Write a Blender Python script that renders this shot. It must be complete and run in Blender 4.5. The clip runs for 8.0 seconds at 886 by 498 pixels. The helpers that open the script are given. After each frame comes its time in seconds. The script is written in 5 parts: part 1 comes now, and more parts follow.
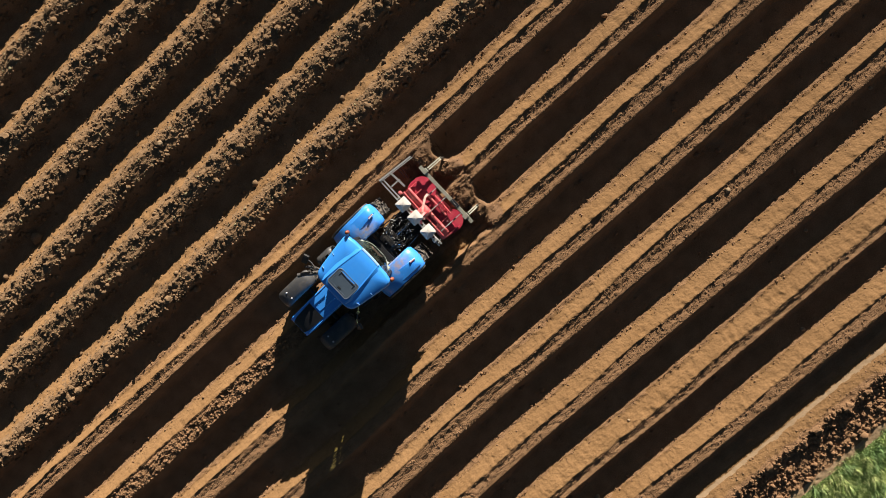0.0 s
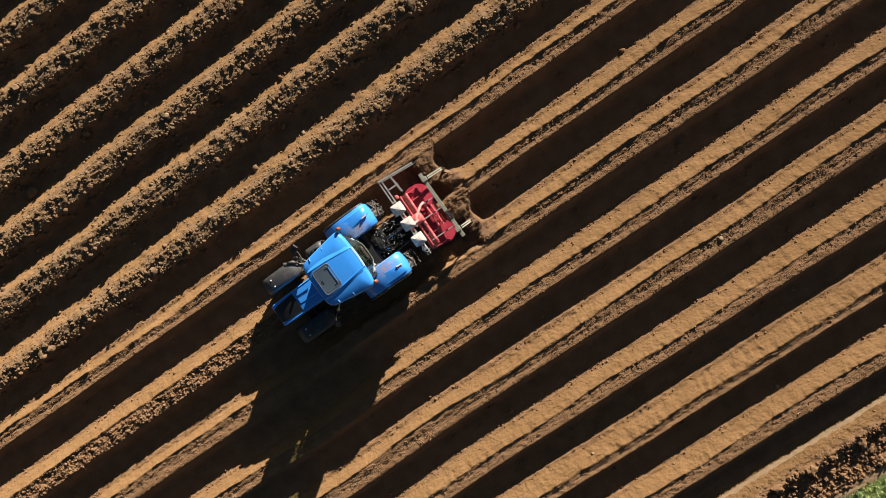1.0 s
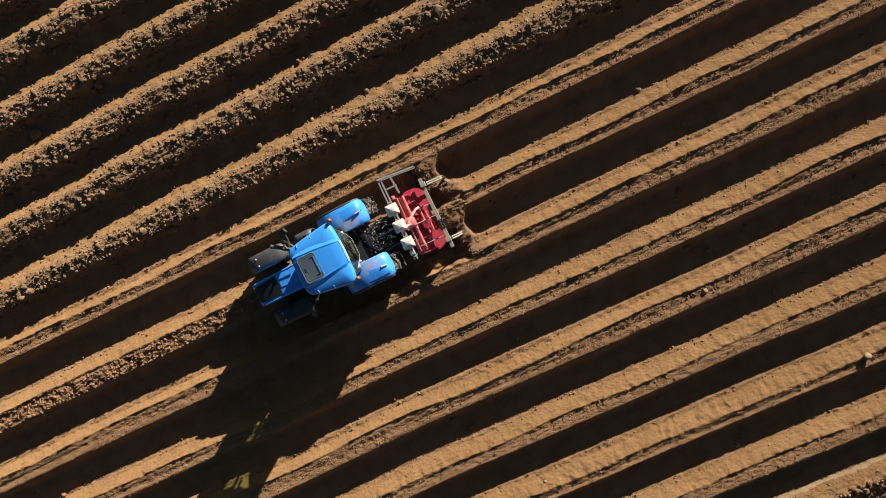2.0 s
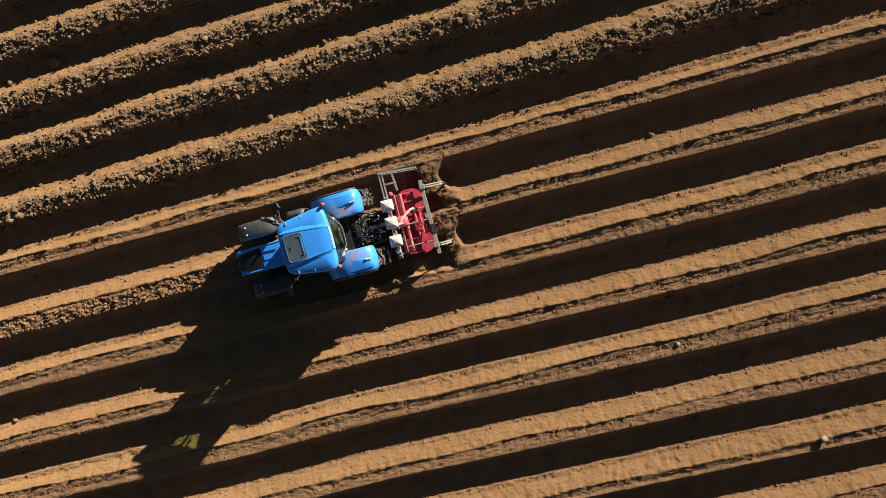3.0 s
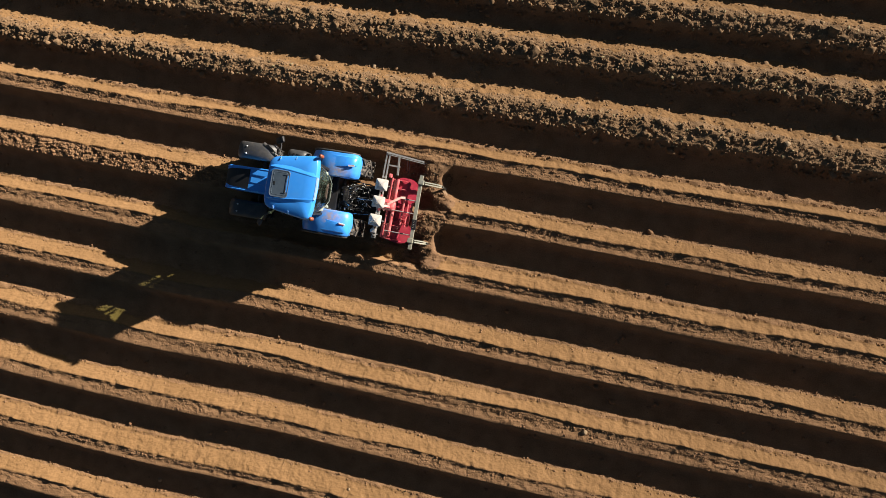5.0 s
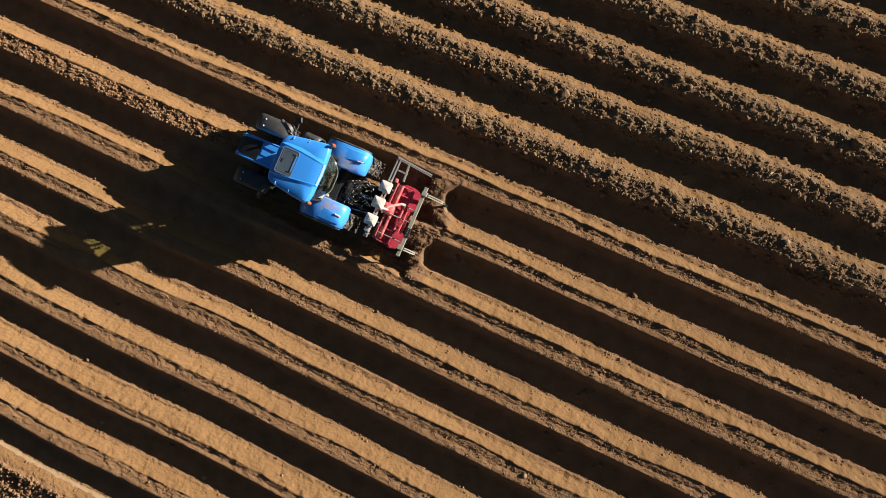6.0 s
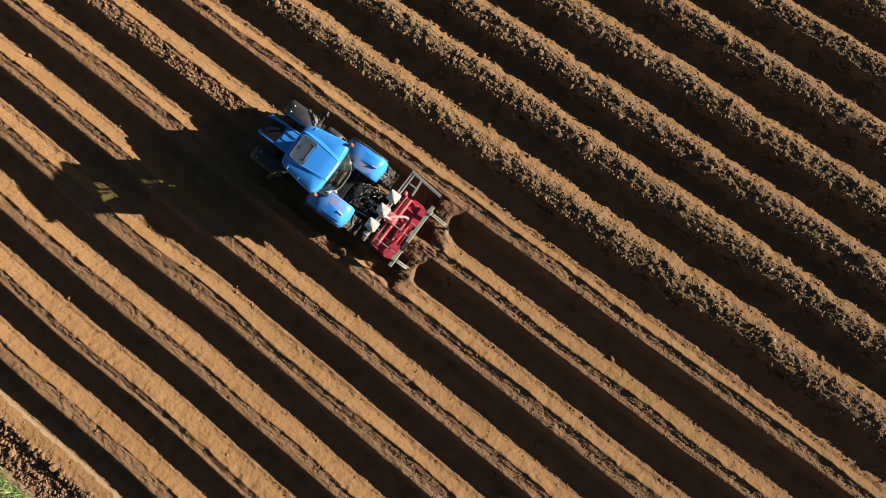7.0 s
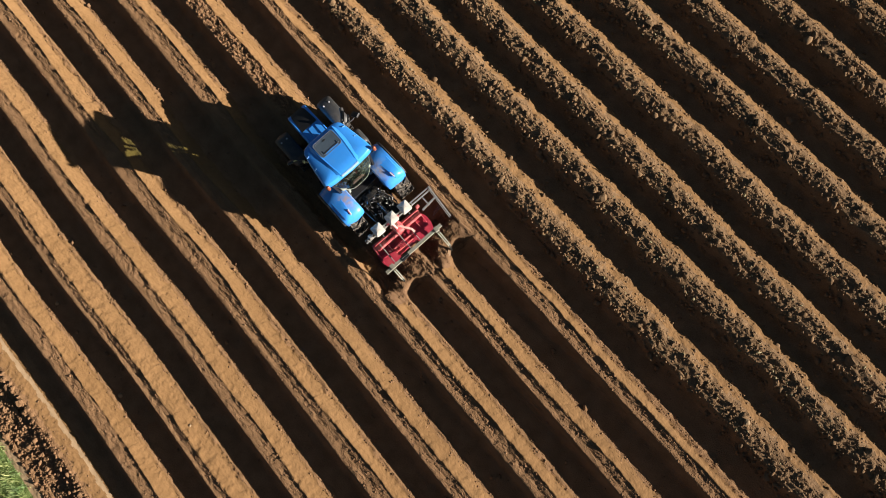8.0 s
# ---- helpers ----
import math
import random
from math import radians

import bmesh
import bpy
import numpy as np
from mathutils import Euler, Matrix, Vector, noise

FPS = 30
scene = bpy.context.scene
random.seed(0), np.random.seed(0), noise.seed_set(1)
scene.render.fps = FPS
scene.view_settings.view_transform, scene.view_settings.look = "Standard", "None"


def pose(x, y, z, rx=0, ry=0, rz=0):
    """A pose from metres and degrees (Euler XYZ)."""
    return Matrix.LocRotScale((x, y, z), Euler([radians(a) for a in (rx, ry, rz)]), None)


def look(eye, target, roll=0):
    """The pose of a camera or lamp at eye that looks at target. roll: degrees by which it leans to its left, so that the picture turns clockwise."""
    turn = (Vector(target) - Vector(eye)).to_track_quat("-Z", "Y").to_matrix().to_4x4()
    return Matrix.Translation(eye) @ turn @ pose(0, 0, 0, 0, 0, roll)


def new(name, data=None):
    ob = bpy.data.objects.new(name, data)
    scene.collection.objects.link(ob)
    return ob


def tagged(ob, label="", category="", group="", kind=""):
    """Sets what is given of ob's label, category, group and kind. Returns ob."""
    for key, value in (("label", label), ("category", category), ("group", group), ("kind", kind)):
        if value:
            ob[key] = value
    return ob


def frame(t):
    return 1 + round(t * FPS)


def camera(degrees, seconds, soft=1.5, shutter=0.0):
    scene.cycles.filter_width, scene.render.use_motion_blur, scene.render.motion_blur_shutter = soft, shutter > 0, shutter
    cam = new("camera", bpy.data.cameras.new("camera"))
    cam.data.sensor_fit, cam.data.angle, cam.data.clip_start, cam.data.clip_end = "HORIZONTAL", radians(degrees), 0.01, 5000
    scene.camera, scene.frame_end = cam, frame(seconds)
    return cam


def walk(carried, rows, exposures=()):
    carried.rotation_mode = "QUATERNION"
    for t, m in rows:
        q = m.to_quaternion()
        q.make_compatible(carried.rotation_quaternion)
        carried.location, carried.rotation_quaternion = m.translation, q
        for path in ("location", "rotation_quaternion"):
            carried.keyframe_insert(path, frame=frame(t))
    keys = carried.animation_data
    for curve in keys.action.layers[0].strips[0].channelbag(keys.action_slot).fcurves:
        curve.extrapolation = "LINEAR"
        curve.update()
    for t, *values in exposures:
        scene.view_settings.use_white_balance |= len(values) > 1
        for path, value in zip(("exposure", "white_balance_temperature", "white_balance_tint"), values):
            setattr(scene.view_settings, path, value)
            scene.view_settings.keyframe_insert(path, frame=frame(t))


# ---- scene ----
cam = camera(61.0, 8.0, soft=0.35)
PATH = [
    (0, pose(3.963, -0.602, 20.928, -5.99, 4.15, -42.47)),
    (0.5, pose(4.063, -0.694, 20.942, -5.31, 4.48, -38.90)),
    (1, pose(4.203, -0.753, 20.945, -4.68, 4.84, -34.66)),
    (1.5, pose(4.388, -0.779, 20.953, -4.17, 5.20, -30.31)),
    (3, pose(5.099, -0.615, 20.991, -3.00, 6.40, -14.39)),
    (3.5, pose(5.433, -0.582, 21.001, -2.49, 7.05, -8.59)),
    (4, pose(5.791, -0.573, 20.969, -1.69, 7.74, -2.06)),
    (5.5, pose(6.687, -0.491, 21.032, 1.85, 8.60, 17.75)),
    (6, pose(6.953, -0.492, 21.036, 3.95, 8.54, 24.75)),
    (6.5, pose(7.248, -0.474, 21.039, 6.00, 8.44, 31.21)),
    (7, pose(7.582, -0.461, 21.008, 8.35, 8.25, 37.98)),
    (7.5, pose(7.894, -0.505, 21.013, 10.60, 7.81, 43.92)),
    (8, pose(8.179, -0.593, 21.096, 12.64, 7.06, 49.65)),
]
walk(cam, PATH)

# ---- light: low evening sun from behind and to the tractor's left ----
SUN_WAY = Vector((3.0, 2.35, 1.0)).normalized()
world = bpy.data.worlds.new("world")
scene.world = world
world.use_nodes = True
wn = world.node_tree.nodes
sky = wn.new("ShaderNodeTexSky")
sky.sky_type, sky.sun_disc = "NISHITA", False
sky.sun_elevation = math.asin(SUN_WAY.z)
sky.air_density, sky.dust_density, sky.ozone_density = 1.3, 2.0, 3.0
sky.altitude = 100
sky.sun_rotation = math.atan2(SUN_WAY.x, SUN_WAY.y)
world.node_tree.links.new(sky.outputs[0], wn["Background"].inputs[0])
wn["Background"].inputs[1].default_value = 0.0182
sun = new("sun", bpy.data.lights.new("sun", "SUN"))
sun.data.energy, sun.data.angle, sun.data.color = 5.0, radians(0.5), (1.0, 0.89, 0.765)
sun.matrix_world = look(SUN_WAY * 60, (0, 0, 0))
scene.view_settings.exposure = 1.22


# ---- materials ----
def nodes_of(name):
    m = bpy.data.materials.new(name)
    m.use_nodes = True
    return m, m.node_tree.nodes, m.node_tree.links


def mottled(name, dark, light, scale=4.0, rough=0.6, metal=0.0, bump=0.0, bump_scale=60.0, fine=40.0, dust=None, dust_amount=0.0, dust_scale=3.0, coat=0.0, stretch=(1, 1, 1)):
    """Two-scale noise between two colours, fine relief, and dust that lies in patches."""
    m, n, l = nodes_of(name)
    b = n["Principled BSDF"]
    tc = n.new("ShaderNodeTexCoord")
    mp = n.new("ShaderNodeMapping")
    mp.inputs["Scale"].default_value = stretch
    l.new(tc.outputs["Object"], mp.inputs[0])
    n1, n2 = n.new("ShaderNodeTexNoise"), n.new("ShaderNodeTexNoise")
    n1.inputs["Scale"].default_value, n1.inputs["Detail"].default_value = scale, 6
    n2.inputs["Scale"].default_value, n2.inputs["Detail"].default_value = fine, 4
    mix = n.new("ShaderNodeMath")
    mix.operation = "MULTIPLY_ADD"
    mix.inputs[1].default_value = 0.55
    half = n.new("ShaderNodeMath")
    half.operation = "MULTIPLY"
    half.inputs[1].default_value = 0.45
    ramp = n.new("ShaderNodeValToRGB")
    ramp.color_ramp.elements[0].position, ramp.color_ramp.elements[1].position = 0.33, 0.67
    ramp.color_ramp.elements[0].color, ramp.color_ramp.elements[1].color = (*dark, 1), (*light, 1)
    for t in (n1, n2):
        l.new(mp.outputs[0], t.inputs["Vector"])
    l.new(n2.outputs[0], half.inputs[0])
    l.new(n1.outputs[0], mix.inputs[0])
    l.new(half.outputs[0], mix.inputs[2])
    l.new(mix.outputs[0], ramp.inputs[0])
    out = ramp.outputs[0]
    if dust:
        n3 = n.new("ShaderNodeTexNoise")
        n3.inputs["Scale"].default_value, n3.inputs["Detail"].default_value = dust_scale, 7
        l.new(tc.outputs["Object"], n3.inputs["Vector"])
        r3 = n.new("ShaderNodeMapRange")
        r3.inputs[1].default_value, r3.inputs[2].default_value, r3.inputs[4].default_value = 0.5, 0.75, dust_amount
        l.new(n3.outputs[0], r3.inputs[0])
        mc = n.new("ShaderNodeMix")
        mc.data_type = "RGBA"
        mc.inputs[7].default_value = (*dust, 1)
        l.new(r3.outputs[0], mc.inputs[0])
        l.new(out, mc.inputs[6])
        out = mc.outputs[2]
    l.new(out, b.inputs["Base Color"])
    b.inputs["Roughness"].default_value, b.inputs["Metallic"].default_value = rough, metal
    if rough > 0.9:
        b.inputs["Diffuse Roughness"].default_value = 0.6
        b.inputs["Specular IOR Level"].default_value = 0.15
    b.inputs["Coat Weight"].default_value = coat
    if bump:
        nb = n.new("ShaderNodeTexNoise")
        nb.inputs["Scale"].default_value, nb.inputs["Detail"].default_value = bump_scale, 5
        bp = n.new("ShaderNodeBump")
        bp.inputs["Strength"].default_value, bp.inputs["Distance"].default_value = 0.9, bump
        l.new(tc.outputs["Object"], nb.inputs["Vector"])
        l.new(nb.outputs[0], bp.inputs["Height"])
        l.new(bp.outputs[0], b.inputs["Normal"])
    return m


SOIL_SMOOTH = mottled("dry_soil", (0.196, 0.111, 0.048), (0.275, 0.161, 0.074), 1.3, 0.95, bump=0.04, bump_scale=11, fine=22, stretch=(0.5, 1, 1))
SOIL_CRUMB = mottled("crumbly_soil", (0.188, 0.108, 0.054), (0.315, 0.187, 0.100), 2.2, 0.97, bump=0.03, bump_scale=32, fine=30)
SOIL_ROUGH = mottled("cloddy_soil", (0.168, 0.102, 0.054), (0.279, 0.180, 0.100), 2.0, 0.97, bump=0.03, bump_scale=24, fine=26)
SOIL_FRESH = mottled("fresh_moist_soil", (0.146, 0.084, 0.046), (0.241, 0.145, 0.082), 2.6, 0.97, bump=0.02, bump_scale=30, fine=30)
FRESHCLOD = mottled("fresh_clod_soil", (0.137, 0.081, 0.042), (0.233, 0.141, 0.078), 3.0, 0.97, bump=0.01, bump_scale=60, fine=50)
CLOD = mottled("clod_soil", (0.176, 0.100, 0.053), (0.303, 0.183, 0.101), 3.0, 0.97, bump=0.01, bump_scale=60, fine=50)
ROUGHCLOD = mottled("rough_clod_soil", (0.159, 0.098, 0.051), (0.279, 0.184, 0.106), 3.0, 0.97, bump=0.01, bump_scale=60, fine=50)
TURF = mottled("turf_soil", (0.10, 0.15, 0.045), (0.22, 0.29, 0.10), 3.0, 0.95, bump=0.02, bump_scale=40)
BLUE = mottled("blue_paint", (0.038, 0.30, 0.93), (0.05, 0.33, 0.95), 1.5, 0.36, fine=9, dust=(0.264, 0.216, 0.176), dust_amount=0.05, dust_scale=5, coat=0.15)
HOSE = mottled("black_hose_rubber", (0.0032, 0.0032, 0.0032), (0.008, 0.008, 0.008), 8, 0.75)
SOIL_PALE = mottled("pale_packed_soil", (0.28, 0.195, 0.115), (0.37, 0.265, 0.165), 2.0, 0.95, bump=0.012, bump_scale=20, fine=18)
GREYP = mottled("grey_plastic", (0.036, 0.0376, 0.04), (0.06, 0.0616, 0.064), 3, 0.5, fine=20, dust=(0.2, 0.16, 0.12), dust_amount=0.25, dust_scale=4)
BLACK = mottled("black_plastic", (0.0064, 0.0072, 0.0088), (0.0144, 0.0152, 0.0176), 6, 0.5)
RUBBER = mottled("tyre_rubber", (0.0144, 0.0136, 0.0128), (0.028, 0.0256, 0.024), 5, 0.8, bump=0.004, bump_scale=40, dust=(0.272, 0.232, 0.192), dust_amount=0.8, dust_scale=9)
MUD = mottled("dried_mud", (0.04, 0.036, 0.032), (0.176, 0.144, 0.112), 9, 0.8, fine=30)
RED = mottled("red_paint", (0.27, 0.020, 0.042), (0.37, 0.034, 0.058), 4, 0.33, fine=15, dust=(0.36, 0.14, 0.12), dust_amount=0.3, dust_scale=4, coat=0.4)
# Lighter copy of the red: sunlit pink put into the colour, with dust.
LITDUSTRED = mottled("sunlit_dusty_red_paint", (0.54, 0.075, 0.09), (0.66, 0.16, 0.165), 6, 0.38, fine=18, dust=(0.64, 0.40, 0.36), dust_amount=0.45, dust_scale=6, coat=0.3)
PALERED = mottled("pale_red_paint", (0.58, 0.30, 0.28), (0.70, 0.46, 0.42), 7, 0.5, fine=20, dust=(0.66, 0.55, 0.48), dust_amount=0.5, dust_scale=8)
PALEBLUE = mottled("pale_blue_plastic", (0.128, 0.336, 0.68), (0.192, 0.4, 0.72), 6, 0.4)
# Pale tint paints a highlight onto the rear lip of the roof.
GLINTBLUE = mottled("highlight_blue_paint", (0.20, 0.38, 0.62), (0.32, 0.48, 0.68), 9, 0.35, fine=30)
TRIM = mottled("pale_trim", (0.208, 0.248, 0.224), (0.304, 0.344, 0.32), 5, 0.5)
FRAME = mottled("black_frame", (0.016, 0.02, 0.024), (0.028, 0.032, 0.036), 5, 0.4)
STEEL = mottled("galvanised_steel", (0.368, 0.368, 0.344), (0.544, 0.536, 0.504), 9, 0.42, 0.5, fine=30)
GREENSTEEL = mottled("weathered_grey_steel", (0.256, 0.264, 0.208), (0.4, 0.4, 0.336), 7, 0.5, 0.3, fine=30, dust=(0.32, 0.24, 0.16), dust_amount=0.4)
# The patches laid as dust here put glints into the iron's colour.
IRON = mottled("dark_iron", (0.008, 0.008, 0.008), (0.0224, 0.0208, 0.0192), 12, 0.42, 0.3, fine=40, dust=(0.20, 0.175, 0.15), dust_amount=0.6, dust_scale=9)
CHROME = mottled("bright_steel", (0.4, 0.4, 0.4), (0.56, 0.56, 0.544), 12, 0.18, 1.0)
WORN = mottled("soil_worn_steel", (0.112, 0.068, 0.036), (0.208, 0.132, 0.072), 6, 0.6, 0.2, fine=25)
WHITE = mottled("white_plastic", (0.496, 0.464, 0.424), (0.592, 0.568, 0.528), 5, 0.5, fine=16, dust=(0.36, 0.288, 0.216), dust_amount=0.35, dust_scale=8)
EXHAUST = mottled("grey_exhaust_steel", (0.05, 0.05, 0.052), (0.10, 0.098, 0.096), 8, 0.45, 0.3)
ORANGE = mottled("amber_lens", (0.22, 0.06, 0.03), (0.30, 0.095, 0.05), 9, 0.25)
REDLENS = mottled("red_lens", (0.36, 0.07, 0.05), (0.44, 0.10, 0.07), 9, 0.3)
LAMPWHITE = mottled("pale_lamp_lens", (0.42, 0.50, 0.62), (0.52, 0.60, 0.70), 9, 0.3)
LENS = mottled("clear_lens", (0.56, 0.56, 0.56), (0.68, 0.68, 0.68), 9, 0.2)
CLOTH = mottled("seat_cloth", (0.04, 0.028, 0.024), (0.088, 0.056, 0.044), 14, 0.9)
STONE = mottled("pale_stone", (0.208, 0.144, 0.08), (0.288, 0.208, 0.128), 8, 0.85, bump=0.01, bump_scale=40)
STRAW = mottled("dry_leaf", (0.12, 0.104, 0.048), (0.224, 0.192, 0.1), 8, 0.7)


def dusty_guard_paint():
    """Blue paint with one worn, dusty patch on the flat of each mudguard."""
    m = mottled("faded_blue_paint", (0.045, 0.29, 0.90), (0.06, 0.325, 0.93), 1.8, 0.4, fine=12, coat=0.2)
    n, l = m.node_tree.nodes, m.node_tree.links
    b = n["Principled BSDF"]
    tc, mir, dist, fall = n.new("ShaderNodeTexCoord"), n.new("ShaderNodeVectorMath"), n.new("ShaderNodeVectorMath"), n.new("ShaderNodeMapRange")
    mir.operation, dist.operation = "ABSOLUTE", "DISTANCE"
    dist.inputs[1].default_value = (0.42, 0.58, 1.69)
    fall.inputs[1].default_value, fall.inputs[2].default_value, fall.inputs[3].default_value, fall.inputs[4].default_value = 0.06, 0.42, 1.0, 0.0
    grain, gr, mul, mix = n.new("ShaderNodeTexNoise"), n.new("ShaderNodeMapRange"), n.new("ShaderNodeMath"), n.new("ShaderNodeMix")
    grain.inputs["Scale"].default_value, grain.inputs["Detail"].default_value = 9.0, 6
    gr.inputs[1].default_value, gr.inputs[2].default_value, gr.inputs[4].default_value = 0.28, 0.62, 0.85
    mul.operation, mix.data_type = "MULTIPLY", "RGBA"
    mix.inputs[7].default_value = (0.37, 0.29, 0.27, 1)
    old = b.inputs["Base Color"].links[0].from_socket
    l.new(tc.outputs["Object"], mir.inputs[0])
    l.new(mir.outputs[0], dist.inputs[0])
    l.new(dist.outputs["Value"], fall.inputs[0])
    l.new(tc.outputs["Object"], grain.inputs["Vector"])
    l.new(grain.outputs[0], gr.inputs[0])
    l.new(gr.outputs[0], mul.inputs[0])
    l.new(fall.outputs[0], mul.inputs[1])
    l.new(mul.outputs[0], mix.inputs[0])
    l.new(old, mix.inputs[6])
    l.new(mix.outputs[2], b.inputs["Base Color"])
    return m


FADED = dusty_guard_paint()


def glass_of(name, tint, gloss):
    m, n, l = nodes_of(name)
    n.remove(n["Principled BSDF"])
    t, g, mx = n.new("ShaderNodeBsdfTransparent"), n.new("ShaderNodeBsdfGlossy"), n.new("ShaderNodeMixShader")
    t.inputs[0].default_value = (*tint, 1)
    g.inputs["Roughness"].default_value = 0.04
    fr = n.new("ShaderNodeFresnel")
    fr.inputs[0].default_value = gloss
    l.new(fr.outputs[0], mx.inputs[0])
    l.new(t.outputs[0], mx.inputs[1])
    l.new(g.outputs[0], mx.inputs[2])
    # dusty film, tinted to stand in for the sky's reflection in the pane
    film, m2 = n.new("ShaderNodeBsdfDiffuse"), n.new("ShaderNodeMixShader")
    film.inputs[0].default_value = (0.42, 0.52, 0.50, 1)
    spots, sr = n.new("ShaderNodeTexNoise"), n.new("ShaderNodeMapRange")
    spots.inputs["Scale"].default_value, spots.inputs["Detail"].default_value = 3.0, 4
    sr.inputs[1].default_value, sr.inputs[2].default_value, sr.inputs[3].default_value, sr.inputs[4].default_value = 0.42, 0.66, 0.004, 0.035
    l.new(spots.outputs[0], sr.inputs[0])
    l.new(sr.outputs[0], m2.inputs[0])
    l.new(mx.outputs[0], m2.inputs[1])
    l.new(film.outputs[0], m2.inputs[2])
    l.new(m2.outputs[0], n["Material Output"].inputs[0])
    return m


GLASS = glass_of("cab_glass", (0.86, 0.93, 0.82), 1.5)
HATCH = mottled("smoked_glass", (0.055, 0.08, 0.11), (0.08, 0.11, 0.145), 2, 0.3, fine=10, coat=0.2)
HATCHFRAME = mottled("grey_blue_frame", (0.075, 0.105, 0.15), (0.11, 0.15, 0.20), 4, 0.6)


def blades_of(name):
    m, n, l = nodes_of(name)
    b = n["Principled BSDF"]
    geo, ramp, tone = n.new("ShaderNodeNewGeometry"), n.new("ShaderNodeValToRGB"), n.new("ShaderNodeValToRGB")
    ramp.color_ramp.elements[0].color, ramp.color_ramp.elements[1].color = (0.24, 0.36, 0.10, 1), (0.46, 0.56, 0.19, 1)
    e = ramp.color_ramp.elements.new(0.85)
    e.color = (0.54, 0.56, 0.26, 1)
    tone.color_ramp.elements[0].color, tone.color_ramp.elements[1].color = (0.55, 0.72, 0.75, 1), (1, 1, 1, 1)
    tone.color_ramp.elements[0].position, tone.color_ramp.elements[1].position = 0.40, 0.55
    tc, patch, mix = n.new("ShaderNodeTexCoord"), n.new("ShaderNodeTexNoise"), n.new("ShaderNodeMix")
    patch.inputs["Scale"].default_value, patch.inputs["Detail"].default_value = 2.6, 3
    mix.data_type, mix.blend_type = "RGBA", "MULTIPLY"
    mix.inputs[0].default_value = 1.0
    l.new(tc.outputs["Object"], patch.inputs["Vector"])
    l.new(patch.outputs[0], tone.inputs[0])
    l.new(geo.outputs["Random Per Island"], ramp.inputs[0])
    l.new(ramp.outputs[0], mix.inputs[6])
    l.new(tone.outputs[0], mix.inputs[7])
    l.new(mix.outputs[2], b.inputs["Base Color"])
    b.inputs["Roughness"].default_value = 0.85
    b.inputs["Specular IOR Level"].default_value = 0.15
    return m


GRASS = blades_of("grass_blades")

# ---- the field: one sheet, ridges along x, shaped by a profile across y ----
LIT = [2.07, 3.72, 5.38, 6.84, 8.36, 9.94, 11.46, 12.98, 14.5, 16.1, 0.41, -1.17, -2.93, -4.52, -6.27, -7.88, -9.57]
LIT.sort()
FIRST = -11.15          # foot of the sunny side of the last ridge beside the grass
rng = np.random.default_rng(7)


def lattice(nx, ny, cells):
    """Smooth value noise in -1..1 on a grid of nx by ny samples, given where each sample lies in cells."""
    gx, gy = cells
    n1, n2 = int(gx.max()) + 3, int(gy.max()) + 3
    v = rng.uniform(-1, 1, (n1, n2))
    ix, iy = gx.astype(int), gy.astype(int)
    fx, fy = gx - ix, gy - iy
    fx, fy = fx * fx * (3 - 2 * fx), fy * fy * (3 - 2 * fy)
    a = v[np.ix_(ix, iy)] * (1 - fx)[:, None] + v[np.ix_(ix + 1, iy)] * fx[:, None]
    b = v[np.ix_(ix, iy + 1)] * (1 - fx)[:, None] + v[np.ix_(ix + 1, iy + 1)] * fx[:, None]
    return a * (1 - fy)[None, :] + b * fy[None, :]


X0, X1, Y0, Y1, DX = -13.9, 16.8, -15.2, 15.8, 0.0475
far = np.array([3.0, 12.0, 50.0, 220.0, 900.0, 3000.0])
gx = np.concatenate([(X0 - far)[::-1], np.arange(X0, X1 + DX / 2, DX), X1 + far])
# closer lines across the crests, wider ones in the furrows
steps, y = [], Y0
while y < Y1:
    steps.append(y)
    d = min(((y - (c - 0.8)) % 100 for c in LIT), default=9)
    y += 0.04 if y < FIRST - 2.4 else 0.024 if y < FIRST else (0.019 if d < 0.55 else 0.03 if d < 0.9 else 0.055)
gy = np.concatenate([(Y0 - far)[::-1], np.array(steps), Y1 + far])


def field_noise(sx, sy):
    cx, cy = np.clip(gx, X0 - 1, X1 + 1) - X0 + 1, np.clip(gy, Y0 - 1, Y1 + 1) - Y0 + 1
    return lattice(len(gx), len(gy), (cx / sx, cy / sy))


# distance u from each ridge's shaded edge, towards the sun (+y)
CREST = 0.80
# smooth ridges: how far the shaded edge is set in, the widths of berm and groove, where the steep lip ends (2 to 3 down the slope)
ROW = {-9.57: (0.03, 0.31, 0.04, 2.86), -7.88: (0.00, 0.13, 0.14, 2.80), -6.27: (0.045, 0.29, 0.05, 2.86), -4.52: (-0.05, 0.21, 0.20, 2.66),
       -2.93: (0.07, 0.18, 0.16, 2.88), -1.17: (-0.03, 0.25, 0.16, 2.68), 0.41: (0.11, 0.18, 0.16, 2.86), 2.07: (0.08, 0.19, 0.15, 2.60)}
ANY_ROW = (0.0, 0.2, 0.14, 2.8)
crests = np.array([FIRST - 0.6] + [y - CREST + ROW.get(y, ANY_ROW)[0] for y in LIT])
row_own = np.array([ANY_ROW] + [ROW.get(y, ANY_ROW) for y in LIT])
wander = field_noise(2.6, 3.0) * 0.032 + field_noise(0.6, 1.1) * 0.010 + field_noise(0.21, 1.3) * 0.005
wander = wander + (gy > 2.2)[None, :] * (field_noise(0.33, 0.9) * 0.035 + field_noise(0.14, 0.9) * 0.014)


